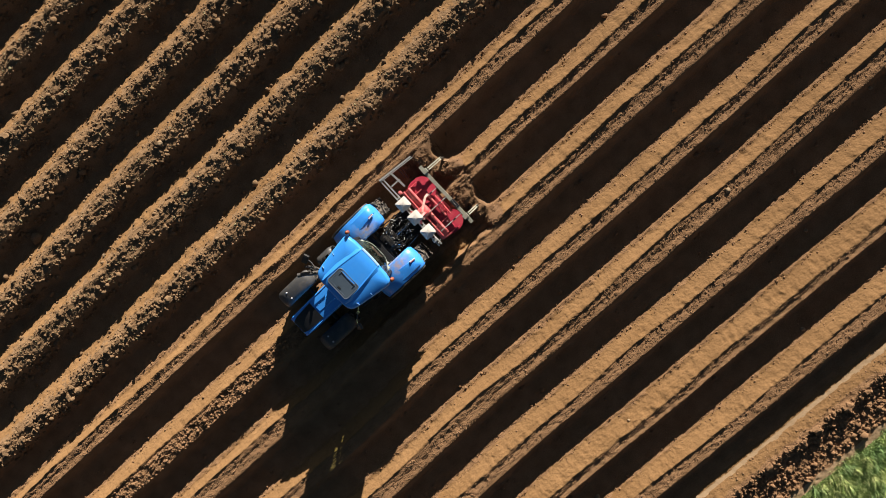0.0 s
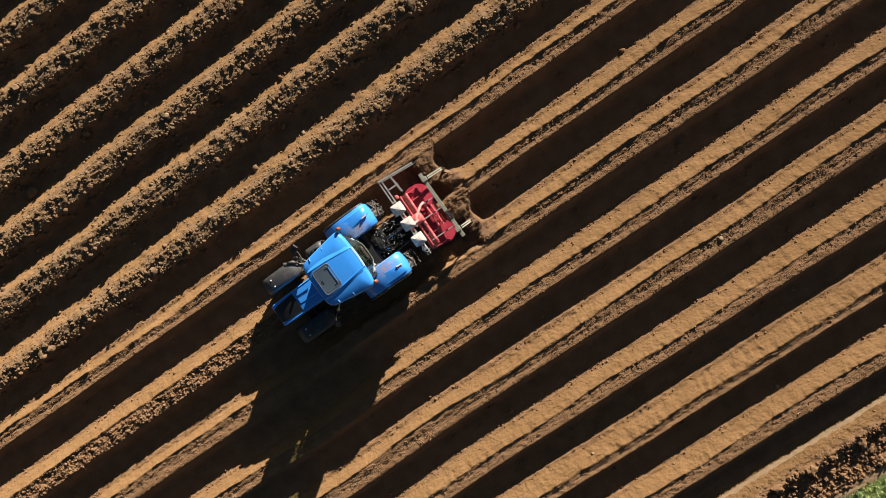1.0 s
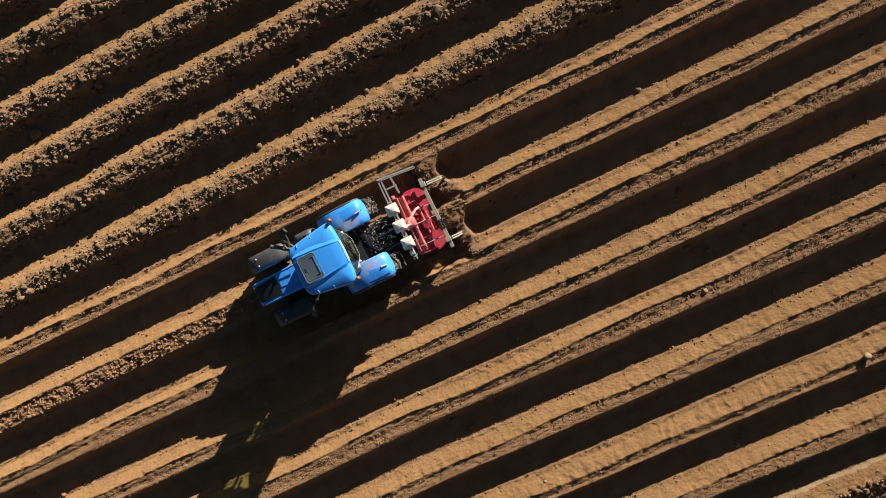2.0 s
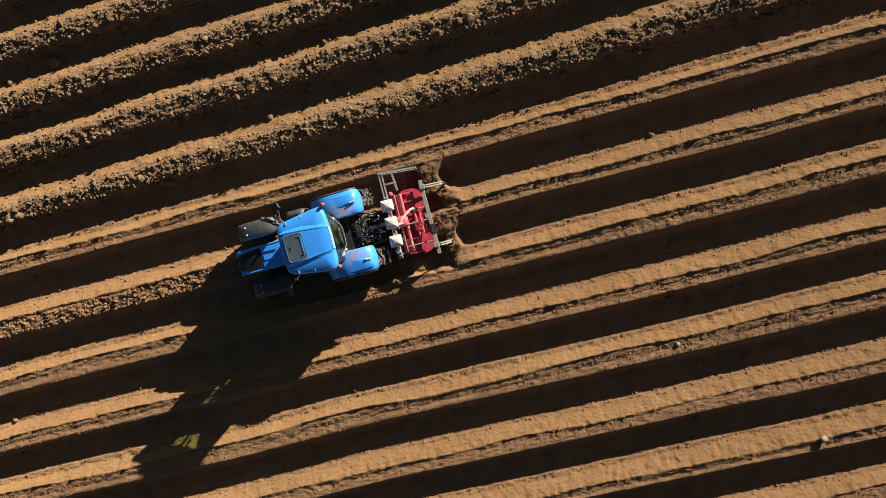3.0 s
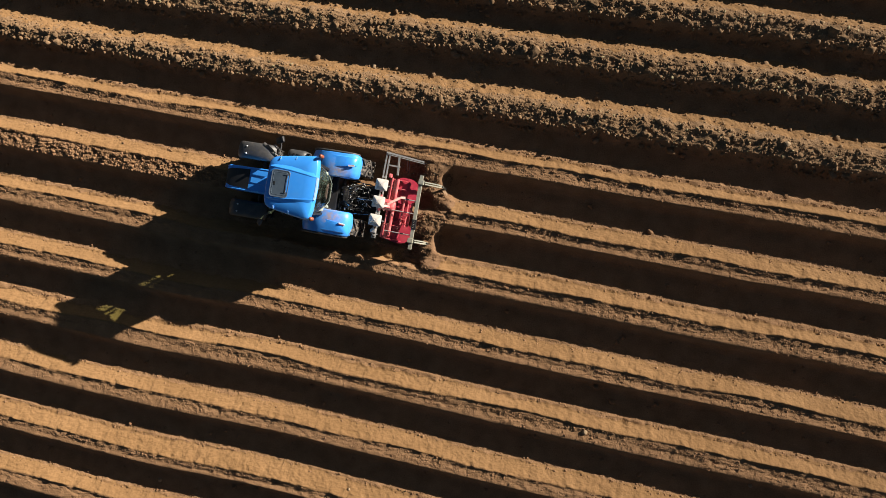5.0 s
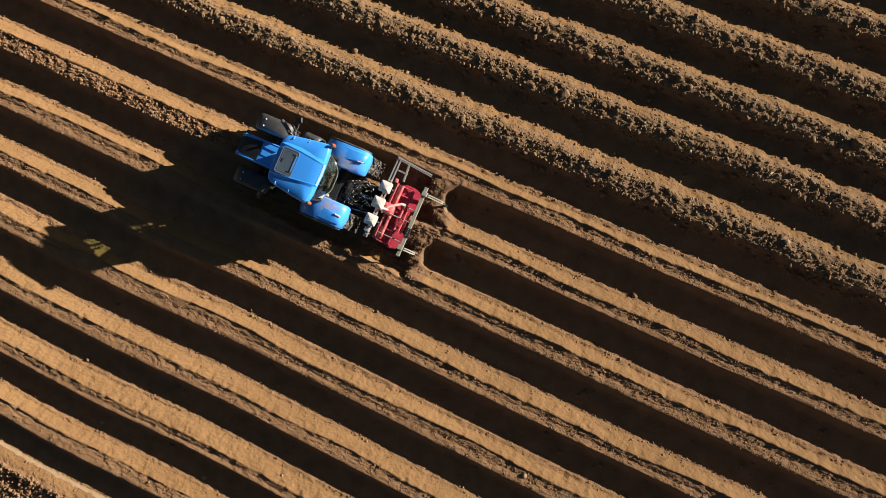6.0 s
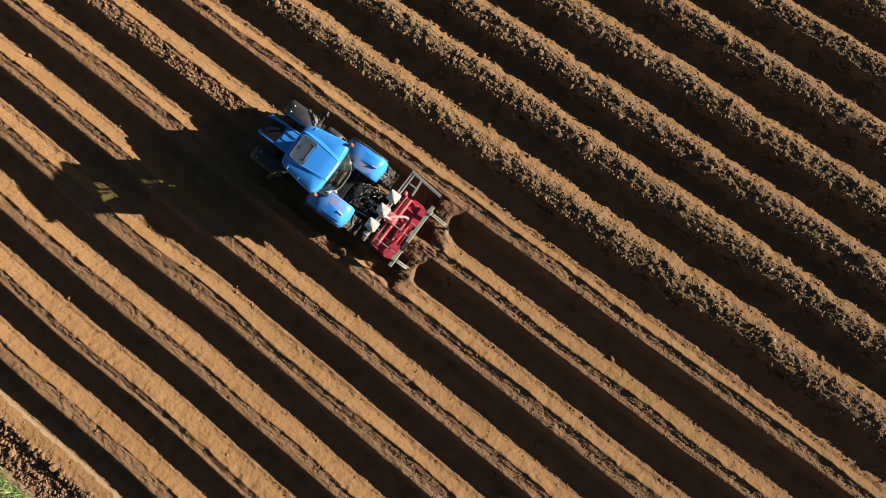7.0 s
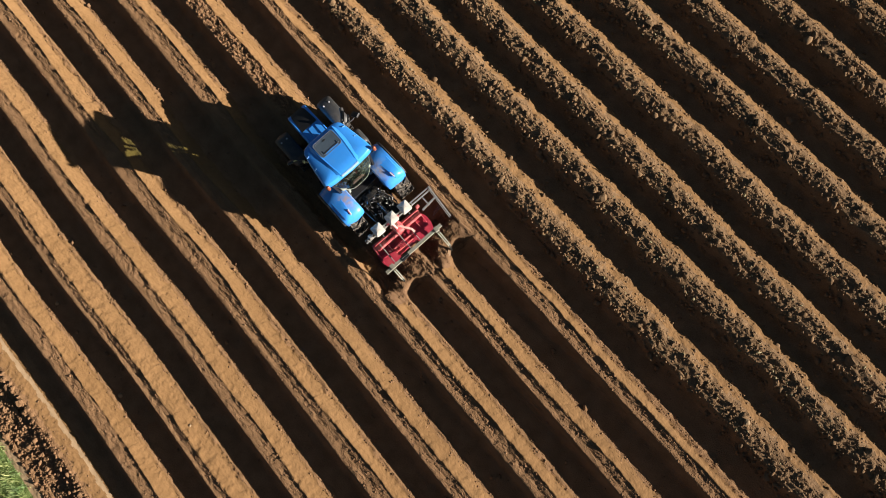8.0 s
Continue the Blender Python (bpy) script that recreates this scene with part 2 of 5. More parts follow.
def bow(x, y):
    """How far the ridges lie off their straight lines: those beside the tractor bend away ahead of it, the rough ones run askew."""
    f = np.clip(-x / 5.0, 0, 1)
    f = f * f * (3 - 2 * f)
    smooth_part = -f * np.clip((-0.9 - y) / 0.3, 0, 1) * (0.11 + 0.04 * np.clip((-4 - y) / 4, 0, 1))
    return smooth_part + 0.010 * (np.clip(x, -10, 16) - 4) * np.clip((y - 2.6) / 0.5, 0, 1)


YY = gy[None, :] + wander - bow(gx[:, None], gy[None, :])
# the ridge ahead of the tractor is wider on its shaded side
YY = YY + 0.19 * np.clip((-1.9 - gx[:, None]) / 0.5, 0, 1) * np.interp(gy, [-1.05, -0.75, -0.45, -0.1], [0, 1, 1, 0])[None, :]
k = np.clip(np.searchsorted(crests, YY, side="right") - 1, 0, len(crests) - 2)
pitch = (crests[k + 1] - crests[k])
u = np.clip(YY - crests[k], 0, None)
w = pitch - u           # distance to the next crest
rough_row = crests[k] > 2.2
# smooth ridges: q runs 0 to 1 over the crumbly berm, to 2 over the groove, to 3 down the sunny slope
berm_w = row_own[k, 1] * (1 + 0.22 * field_noise(2.3, 1.6) + 0.04 * field_noise(0.5, 1.2))
groove_w = row_own[k, 2] * (1 + 0.30 * field_noise(1.8, 1.5) + 0.05 * field_noise(0.35, 1.1))
# the ridge ahead of the tractor has not been reshaped yet: a wide cloddy berm and hardly a groove
old_row = (np.abs(crests[k] + 0.28) < 0.05) & (gx[:, None] < -2.0)
berm_w = np.where(old_row, 0.26 + 0.02 * field_noise(0.4, 1.0), berm_w)
groove_w = np.where(old_row, 0.03, groove_w)
slope_w = np.maximum(CREST - row_own[k, 0] - berm_w - groove_w, 0.24)
q = np.where(u < berm_w, u / berm_w, np.where(u < berm_w + groove_w, 1 + (u - berm_w) / groove_w, 2 + (u - berm_w - groove_w) / slope_w))
lobes = np.abs(field_noise(0.30, 1.3)) * 0.6 + np.abs(field_noise(0.13, 0.9)) * 0.3
knee = np.clip(row_own[k, 3] + 0.12 * field_noise(1.4, 1.5) + 0.16 * (lobes - 0.35), 2.45, 2.95)
deep = np.clip(groove_w * 0.17, 0.0, 0.026) * np.interp(gx, [-4.0, 2.0], [0.4, 1.0])[:, None] * (1 + 0.35 * field_noise(1.2, 1.1) + 0.25 * field_noise(0.4, 1.1))
lip = 0.425 + 0.008 * field_noise(0.34, 1.2) + 0.014 * field_noise(1.7, 1.2)
knee_z = 0.085 + 0.16 * np.clip(3.0 - knee, 0, 1)
lip = lip - 0.022 * (row_own[k, 2] < 0.06)
berm_end = np.clip(0.412 - deep, 0.360, 0.396) - 0.10 * np.clip(berm_w - 0.24, 0, 0.1)
berm_top = 0.434
berm_z = berm_end + (berm_top - berm_end) * np.interp(q, [0, 0.12, 0.55, 1.0], [0.98, 1.0, 0.52, 0.0])
groove_z = berm_end + (lip - deep - berm_end) * np.interp(q, [1.0, 1.35, 1.8, 2.0], [0.0, 0.85, 1.0, 0.9])
rise = np.clip((q - 1.86) / 0.14, 0, 1) ** 2
groove_z = groove_z * (1 - rise) + lip * rise
top = 2.10
slope_z = np.where(q < top, lip, np.where(q < knee, lip + (knee_z - lip) * (q - top) / (knee - top), np.interp((q - knee) / (3.0 - knee), [0, 1, 1.7, 2.6, 4], [1, 0, -1, -1.6, -2]) * (knee_z - 0.072) * 0.5 + 0.036 + knee_z * 0.5))
slope_z = np.where(q > 3.0, np.interp((q - 3.0) * slope_w, [0, 0.12, 0.32], [0.072, 0.025, 0.0]), slope_z)
smooth_z = np.where(q < 1, berm_z, np.where(q < 2, groove_z, slope_z))
ru = np.array([0.0, 0.05, 0.14, 0.28, 0.36, 0.42, 0.54, 0.7, 0.86, 1.0, 1.2])
rz_ = np.array([0.425, 0.430, 0.437, 0.450, 0.460, 0.447, 0.375, 0.215, 0.08, 0.02, 0.0])
Z = np.where(rough_row, np.interp(u, ru, rz_), smooth_z)
wall = np.interp(w, [0.0, 0.03, 0.10, 0.20, 0.32], [1.0, 0.9, 0.4, 0.1, 0.0])
next_rough = crests[np.clip(k + 1, 0, len(crests) - 1)] > 2.2
Z = np.maximum(Z, np.where(next_rough, 0.42, 0.43) * wall)
# relief: crumbs on berms, clods and pits on rough ridges, small slips on the slopes
crumb = field_noise(0.07, 0.06)
lump = field_noise(0.19, 0.14)
big = field_noise(0.5, 0.35)
fine_lump = np.abs(field_noise(0.11, 0.045)) * 2 - 0.7
knob = np.clip(field_noise(0.13, 0.09) - 0.1, 0, 1)
cloddy = np.maximum(np.interp(u, [0, 0.05, 0.12, 0.40, 0.52, 0.75, 0.95], [0.3, 0.55, 0.85, 0.9, 0.75, 0.6, 0.3]), np.interp(w, [0, 0.12, 0.3], [0.35, 0.3, 0.0]) * next_rough)
rough_relief = cloddy * (0.030 * lump + 0.026 * crumb + 0.026 * big + 0.014 * fine_lump + 0.034 * knob)
grain = np.interp(q, [0.0, 0.15, 0.4, 1.6, 1.9, 2.0], [0.15, 0.4, 1, 1, 0.6, 0])
smooth_relief = grain * (0.013 * crumb + 0.008 * lump + 0.008 * big + 0.010 * fine_lump) + (1 - grain) * (0.006 * crumb + 0.007 * lump + 0.007 * big)
# slips down the lip, and crumbs gathered at its foot
smooth_relief += np.interp(q, [2.0, 2.1, 2.6, 2.9], [0, 1, 0.8, 0]) * (0.020 * field_noise(0.12, 0.3) + 0.024 * field_noise(0.24, 0.16) + 0.055 * (0.4 - lobes) + 0.018 * np.abs(field_noise(0.10, 0.08)) + 0.008 * crumb)
smooth_relief += np.where((q > knee) & (q < 3.4), 1, 0) * (0.010 * crumb + 0.012 * fine_lump + 0.012 * knob)
smooth_relief += np.interp(q, [1.95, 2.05, 2.25, 2.4], [0, 1, 0.8, 0]) * 0.045 * np.clip(field_noise(0.13, 0.11) - 0.3, 0, 1)
Z += np.where(rough_row | (next_rough & (w < 0.3)), rough_relief, smooth_relief)
Z += old_row * np.interp(q, [0, 0.1, 0.9, 1.0], [0.3, 1, 1, 0]) * (0.02 * lump + 0.025 * knob + 0.02 * crumb)
# the last ridge and the cloddy ditch beside the grass
edge = np.clip(YY, -30, None)
Ze = np.interp(edge, [-30, -14.5, -13.0, -12.78, -12.6, -12.35, -12.0, -11.85, -11.68, -11.45, -11.2, -10.9], [0.22, 0.2, 0.19, 0.19, 0.175, 0.17, 0.185, 0.24, 0.315, 0.235, 0.09, 0.02])
ditch = np.interp(edge, [-13.0, -12.8, -12.6, -11.95, -11.7, -11.45, -11.3], [0.1, 0.15, 1, 1, 0.7, 0.2, 0.0])
is_edge = edge < -10.9
Z = np.where(is_edge, Ze + ditch * (0.035 * lump + 0.03 * crumb) + 0.01 * crumb, Z)
# loose soil round the implement, and the heads of the two fresh trenches
gX = gx[:, None] + 0 * YY
gY = gy[None, :] + 0 * gX
def box_mask(x0, x1, y0, y1, soft):
    return (np.clip((gX - x0) / soft, 0, 1) * np.clip((x1 - gX) / soft, 0, 1) * np.clip((gY - y0) / soft, 0, 1) * np.clip((y1 - gY) / soft, 0, 1))
under = box_mask(-2.3, 1.9, -0.62, 0.62, 0.4)
Z = np.minimum(Z, 0.10 + 0.5 * (1 - under))
# the ridge beside the tiller has no lip yet: only its crumbly berm stands
unformed = np.clip((2.95 + 0.08 * big + 0.05 * lump - gX) / 0.25, 0, 1) * np.clip((gX + 1.8) / 0.6, 0, 1) * np.clip((gY + 1.68 + 0.05 * lump) / 0.12, 0, 1) * np.clip((-1.0 - gY) / 0.2, 0, 1)
Z = Z * (1 - unformed) + unformed * np.minimum(Z, 0.08 + 0.03 * big + 0.03 * lump + 0.02 * crumb)
Z += 0.23 * np.exp(-(((gX - 1.15) / 0.30) ** 2 + ((gY + 1.60) / 0.10) ** 2)) + 0.08 * np.exp(-(((gX - 1.55) / 0.16) ** 2 + ((gY + 1.60) / 0.09) ** 2))
head = 3.06 + np.minimum(1.1 * np.minimum((gY - 0.86) ** 2, (gY + 0.80) ** 2), 0.30)
loose = np.maximum(box_mask(1.25, 9.0, -0.95, 0.62, 0.3), np.maximum(box_mask(2.6, 9.0, -1.25, 0.0, 0.25), box_mask(2.35, 9.0, 0.0, 1.42, 0.25))) * np.clip((head + 0.05 * big + 0.04 * lump - gX) / 0.09, 0, 1)
loose = np.clip(loose * 1.5 + loose * (1 - loose) * 1.2 * (lump + big), 0, 1)
heap = np.interp(gY, [-1.2, -0.95, -0.8, -0.6, -0.1, 0.08, 0.3, 0.5, 0.7, 0.88, 1.3], [0.35, 0.35, 0.32, 0.36, 0.38, 0.27, 0.24, 0.31, 0.24, 0.39, 0.41]) - 0.12 * np.clip((2.45 - gX) / 0.3, 0, 1)
Z = Z * (1 - loose) + loose * (heap + 0.025 * big + 0.018 * lump + 0.022 * crumb + 0.012 * fine_lump)
Z -= 0.12 * np.clip((gX - head - 0.03 * lump) / 0.08, 0, 1) * np.clip((6.0 - gX) / 2.5, 0, 1) * (np.exp(-((gY - 0.80) / 0.3) ** 4) + np.exp(-((gY + 0.82) / 0.3) ** 4))
# a dark hollow behind the tiller, closed off by a spill of soil that ends in a smooth lump
hollow = box_mask(2.0, 2.98 - 0.25 * (gY - 0.2), -0.10 + 0.05 * lump, 0.50 + 0.05 * lump, 0.16)
Z = Z * (1 - hollow) + hollow * np.minimum(Z, 0.10 + 0.02 * big + 0.02 * lump + 0.012 * crumb)
along = np.clip(((gX - 2.74) * 0.55 - (gY - 0.50) * 0.34) / (0.55 ** 2 + 0.34 ** 2), 0, 1)
off = np.hypot(gX - 2.74 - 0.55 * along, gY - 0.50 + 0.34 * along)
Z = np.maximum(Z, 0.30 + 0.05 * along - 1.1 * np.clip(off - 0.02, 0, None) ** 1.15 + 0.02 * lump + 0.015 * crumb)
for mx, my, mr, mh in ((2.75, -0.42, 0.30, 0.04), (3.30, 0.18, 0.11, 0.05), (2.72, 1.10, 0.3, 0.08), (2.84, -1.20, 0.24, 0.11)):
    Z += mh * np.exp(-((gX - mx) ** 2 + (gY - my) ** 2) / mr ** 2)
# thrown soil lies lumpy all round the tiller's tail
thrown = box_mask(2.1, head + 0.1, -1.75, 1.45, 0.3) * (1 - 0.6 * hollow)
Z += thrown * (0.05 * knob + 0.02 * np.abs(crumb) + 0.018 * fine_lump + 0.02 * (lump - 0.2))
# beyond the visible stretch the field levels out
fade = np.clip(1 - (np.maximum(np.maximum(X0 - gx, gx - X1), 0))[:, None] / 10, 0, 1) * np.clip(1 - (np.maximum(np.maximum(Y0 - gy, gy - Y1), 0))[None, :] / 10, 0, 1)
Z = Z * fade + 0.15 * (1 - fade)
slot = np.where(is_edge, np.where(edge < -13.0, 3, np.where((edge < -12.80 + 0.06 * lump) | ((edge > -11.29 + 0.03 * lump) & (edge < -11.19 + 0.02 * crumb)), 5, np.where((edge + 0.05 * lump > -11.56) & (edge < -11.1), 0, 1))), np.where(rough_row, np.where((u + 0.12 * lump + 0.08 * crumb > 0.56) & (u < 0.86), 0, 2), np.where((q < 1.97) | (q + 0.1 * lump > np.minimum(knee + 0.1, 2.92)), 1, 0)))
slot = np.where((loose > 0.3) | (thrown > 0.4), 4, slot)


def sheet(name, gx, gy, Z, slot, mats):
    nx, ny = len(gx), len(gy)
    co = np.empty((nx, ny, 3), np.float32)
    co[..., 0], co[..., 1], co[..., 2] = gx[:, None], gy[None, :], Z
    i = (np.arange(nx - 1)[:, None] * ny + np.arange(ny - 1)[None, :]).ravel()
    quads = np.stack([i, i + ny, i + ny + 1, i + 1], 1).astype(np.int32)
    me = bpy.data.meshes.new(name)
    me.vertices.add(nx * ny)
    me.vertices.foreach_set("co", co.ravel())
    me.loops.add(quads.size)
    me.loops.foreach_set("vertex_index", quads.ravel())
    me.polygons.add(len(quads))
    me.polygons.foreach_set("loop_start", np.arange(0, quads.size, 4, dtype=np.int32))
    me.polygons.foreach_set("material_index", slot[:-1, :-1].ravel().astype(np.int32))
    me.polygons.foreach_set("use_smooth", np.ones(len(quads), bool))
    for m in mats:
        me.materials.append(m)
    me.update()
    return new(name, me)


tagged(sheet("ground", gx, gy, Z, slot, [SOIL_SMOOTH, SOIL_CRUMB, SOIL_ROUGH, TURF, SOIL_FRESH, SOIL_PALE]),
       "brown tilled field soil drawn up into long parallel ridges", "field", kind="structure")


def ground_z(x, y):
    return float(Z[np.searchsorted(gx, x), np.searchsorted(gy, y)])

# ---- mesh helpers ----
def part(name, bm, material, parent=None, label="", smooth=None):
    """Links a bmesh as one mesh object, under a thing or a part."""
    bmesh.ops.recalc_face_normals(bm, faces=bm.faces)
    me = bpy.data.meshes.new(name)
    bm.to_mesh(me)
    bm.free()
    me.materials.append(material)
    if smooth is not None:
        me.set_sharp_from_angle(angle=radians(smooth))
        me.polygons.foreach_set("use_smooth", np.ones(len(me.polygons), bool))
    ob = new(name, me)
    ob.parent = parent
    if label:
        tagged(ob, label)
    return ob


def add_box(bm, c, size, bevel=0.0, turn=None, seg=2):
    """A box, bevelled, centred on c; turn: a rotation matrix."""
    m = Matrix.Translation(c) @ (turn.to_4x4() if turn else Matrix()) @ Matrix.Diagonal((*size, 1))
    made = bmesh.ops.create_cube(bm, size=1, matrix=m)["verts"]
    if bevel:
        edges = {e for v in made for e in v.link_edges}
        bmesh.ops.bevel(bm, geom=list(edges), offset=bevel, segments=seg, profile=0.5, affect="EDGES")
    return bm


def boxed(c, size, bevel=0.01, turn=None, seg=2):
    return add_box(bmesh.new(), c, size, bevel, turn, seg)


def loft(rings, closed=True, caps=True, bm=None):
    """A skin over rings of points that have equally many points."""
    bm = bm or bmesh.new()
    vs = [[bm.verts.new(p) for p in r] for r in rings]
    n = len(rings[0])
    for a, b in zip(vs, vs[1:]):
        for i in range(n if closed else n - 1):
            j = (i + 1) % n
            bm.faces.new((a[i], a[j], b[j], b[i]))
    if caps and closed:
        bm.faces.new(vs[0][::-1])
        bm.faces.new(vs[-1])
    return bm


def tube(points, r, seg=8, bm=None, square=False):
    """A rod along a polyline."""
    pts = [Vector(p) for p in points]
    rings = []
    for i, p in enumerate(pts):
        d = (pts[min(i + 1, len(pts) - 1)] - pts[max(i - 1, 0)]).normalized()
        side = d.cross(Vector((0, 0, 1)) if abs(d.z) < 0.95 else Vector((0, 1, 0))).normalized()
        up = side.cross(d)
        if square:
            rings.append([p + side * (a * r) + up * (b * r) for a, b in ((-1, -1), (1, -1), (1, 1), (-1, 1))])
        else:
            rings.append([p + (side * math.cos(k * math.tau / seg) + up * math.sin(k * math.tau / seg)) * r for k in range(seg)])
    return loft(rings, bm=bm)


def bend(points, steps=6):
    """A smooth line through points."""
    p = [Vector(q) for q in points]
    p = [2 * p[0] - p[1]] + p + [2 * p[-1] - p[-2]]
    out = []
    for i in range(1, len(p) - 2):
        for s in range(steps):
            t = s / steps
            out.append(0.5 * (2 * p[i] + (p[i + 1] - p[i - 1]) * t + (2 * p[i - 1] - 5 * p[i] + 4 * p[i + 1] - p[i + 2]) * t * t + (3 * p[i] - p[i - 1] - 3 * p[i + 1] + p[i + 2]) * t ** 3))
    return out + [p[-2]]


def turned(profile, seg=32, axis="y", bm=None, centre=(0, 0, 0)):
    """A body of revolution: profile of (along the axis, radius)."""
    rings = []
    for k in range(seg):
        a = k * math.tau / seg
        c, s = math.cos(a), math.sin(a)
        rings.append([Vector(centre) + (Vector((r * c, y, r * s)) if axis == "y" else Vector((r * c, r * s, y)) if axis == "z" else Vector((y, r * c, r * s))) for y, r in profile])
    bm = bm or bmesh.new()
    vs = [[bm.verts.new(p) for p in r] for r in rings]
    n = len(profile)
    for k in range(seg):
        a, b = vs[k], vs[(k + 1) % seg]
        for i in range(n - 1):
            bm.faces.new((a[i], a[i + 1], b[i + 1], b[i]))
    for i in (0, n - 1):
        if profile[i][1] > 1e-4:
            bm.faces.new([v[i] for v in vs])
    return bm


def rounded(hx, hy, r, n=5):
    """A rounded rectangle as (x, y) pairs, anticlockwise."""
    out = []
    for cx, cy, a0 in ((hx - r, hy - r, 0), (-hx + r, hy - r, 90), (-hx + r, -hy + r, 180), (hx - r, -hy + r, 270)):
        for k in range(n + 1):
            a = radians(a0 + 90 * k / n)
            out.append((cx + r * math.cos(a), cy + r * math.sin(a)))
    return out


def empty_thing(name, x, y, z, rz, label, category, group=""):
    ob = new(name)
    ob.matrix_world = pose(x, y, z, 0, 0, rz)
    return tagged(ob, label, category, group)


# ---- the tractor, front towards -x ----
tractor = empty_thing("tractor", 0.0, -0.07, 0.0, 1.2, "bright blue cab tractor with dusty rear mudguards, standing between soil ridges", "tractor")


def hood():
    rings = []
    for x, hw, z0, z1 in ((-2.80, 0.26, 0.86, 1.34), (-2.76, 0.315, 0.80, 1.41), (-2.62, 0.345, 0.76, 1.47), (-2.0, 0.35, 0.74, 1.55), (-1.4, 0.36, 0.74, 1.60), (-0.98, 0.37, 0.74, 1.62)):
        ring = [(a, b) for a, b in rounded(hw, (z1 - z0) / 2, 0.07, 4)]
        rings.append([Vector((x, a * (1 - 0.05 * (b > 0)), (z0 + z1) / 2 + b)) for a, b in ring])
    h = part("hood", loft(rings), BLUE, tractor, smooth=35)
    # the black mesh panel let into the front of the hood's top
    grid = []
    for x, hw, z in ((-2.77, 0.19, 1.412), (-2.62, 0.24, 1.482), (-2.3, 0.26, 1.523), (-2.06, 0.27, 1.553)):
        grid.append([Vector((x, y, z + dz)) for y, dz in ((-hw, 0), (-hw, -0.02), (hw, -0.02), (hw, 0))])
    part("top_grille", loft(grid), BLACK, h, "black mesh air intake panel", smooth=30)
    part("nose_grille", boxed((-2.80, 0, 1.08), (0.03, 0.44, 0.32), 0.01), BLACK, h, "black slatted nose grille")
    for s in (1, -1):
        part("headlight", boxed((-2.795, s * 0.19, 1.30), (0.03, 0.12, 0.05), 0.01), LENS, h, "clear headlight")
        # raised rail along the shoulder of the hood
        part("hood_rail", loft([[Vector((x, s * (y + a), z + b)) for a, b in ((-0.028, 0), (0.02, -0.012), (0.022, 0.0), (-0.004, 0.014))] for x, y, z in ((-2.8, 0.285, 1.35), (-2.7, 0.305, 1.44), (-2.3, 0.31, 1.512), (-1.6, 0.315, 1.583), (-1.0, 0.32, 1.618))]), BLUE, h)
    part("crease", loft([[Vector((x, a, 1.626 - 0.07 * (-1 - x) / 1.0 + b)) for a, b in ((-w, -0.02), (w, -0.02), (w * 0.7, 0.012), (-w * 0.7, 0.012))] for x, w in ((-2.0, 0.10), (-1.5, 0.15), (-1.0, 0.2))]), BLUE, h, smooth=30)


hood()
part("engine_block", boxed((-1.7, 0, 0.68), (1.9, 0.42, 0.42), 0.04), IRON, tractor)
part("gearbox", boxed((-0.1, 0, 0.72), (1.7, 0.44, 0.5), 0.05), IRON, tractor)
part("front_axle", tube([(-2.1, -0.75, 0.5), (-2.1, 0, 0.46), (-2.1, 0.75, 0.5)], 0.07), IRON, tractor)
part("rear_axle", tube([(0.33, -0.8, 0.76), (0.33, 0.8, 0.76)], 0.12, 12), IRON, tractor)
part("front_bumper", boxed((-2.72, 0, 0.62), (0.3, 0.5, 0.26), 0.03), IRON, tractor)


def wheel(name, x, y, r, w, rim_r, lugs, out):
    pro = [(-w / 2 * 0.82, rim_r), (-w / 2, rim_r + (r - rim_r) * 0.3), (-w / 2, r * 0.93 - 0.02), (-w / 2 * 0.86, r - 0.035), (0, r - 0.028), (w / 2 * 0.86, r - 0.035), (w / 2, r * 0.93 - 0.02), (w / 2, rim_r + (r - rim_r) * 0.3), (w / 2 * 0.82, rim_r)]
    bm = turned(pro, 40)
    for i in range(lugs):
        for s in (1, -1):
            a = (i + (0.5 if s < 0 else 0)) * math.tau / lugs
            skew = s * 0.55
            tr = Matrix.Rotation(-a, 3, "Y") @ Matrix.Rotation(skew, 3, "X")
            c = Matrix.Rotation(-a, 3, "Y") @ Vector((r - 0.012, s * w * 0.25, 0))
            add_box(bm, c, (0.05, w * 0.56, 0.05), 0.0, tr)
    wh = part(name, bm, RUBBER, tractor, "black ribbed tyre caked with soil", smooth=40)
    wh.location = (x, y, r + 0.02)
    part("rim", turned([(-w * 0.30, 0.02), (-w * 0.30 * out, rim_r * 0.5), (w * 0.1 * out, rim_r * 0.85), (w * 0.36, rim_r + 0.005), (-w * 0.36, rim_r + 0.005)], 28), WHITE, wh, "pale painted wheel rim", smooth=40)
    part("hub", turned([(-0.06, 0.09), (0.06, 0.09)], 14, centre=(0, out * w * 0.33, 0)), IRON, wh)
    return wh


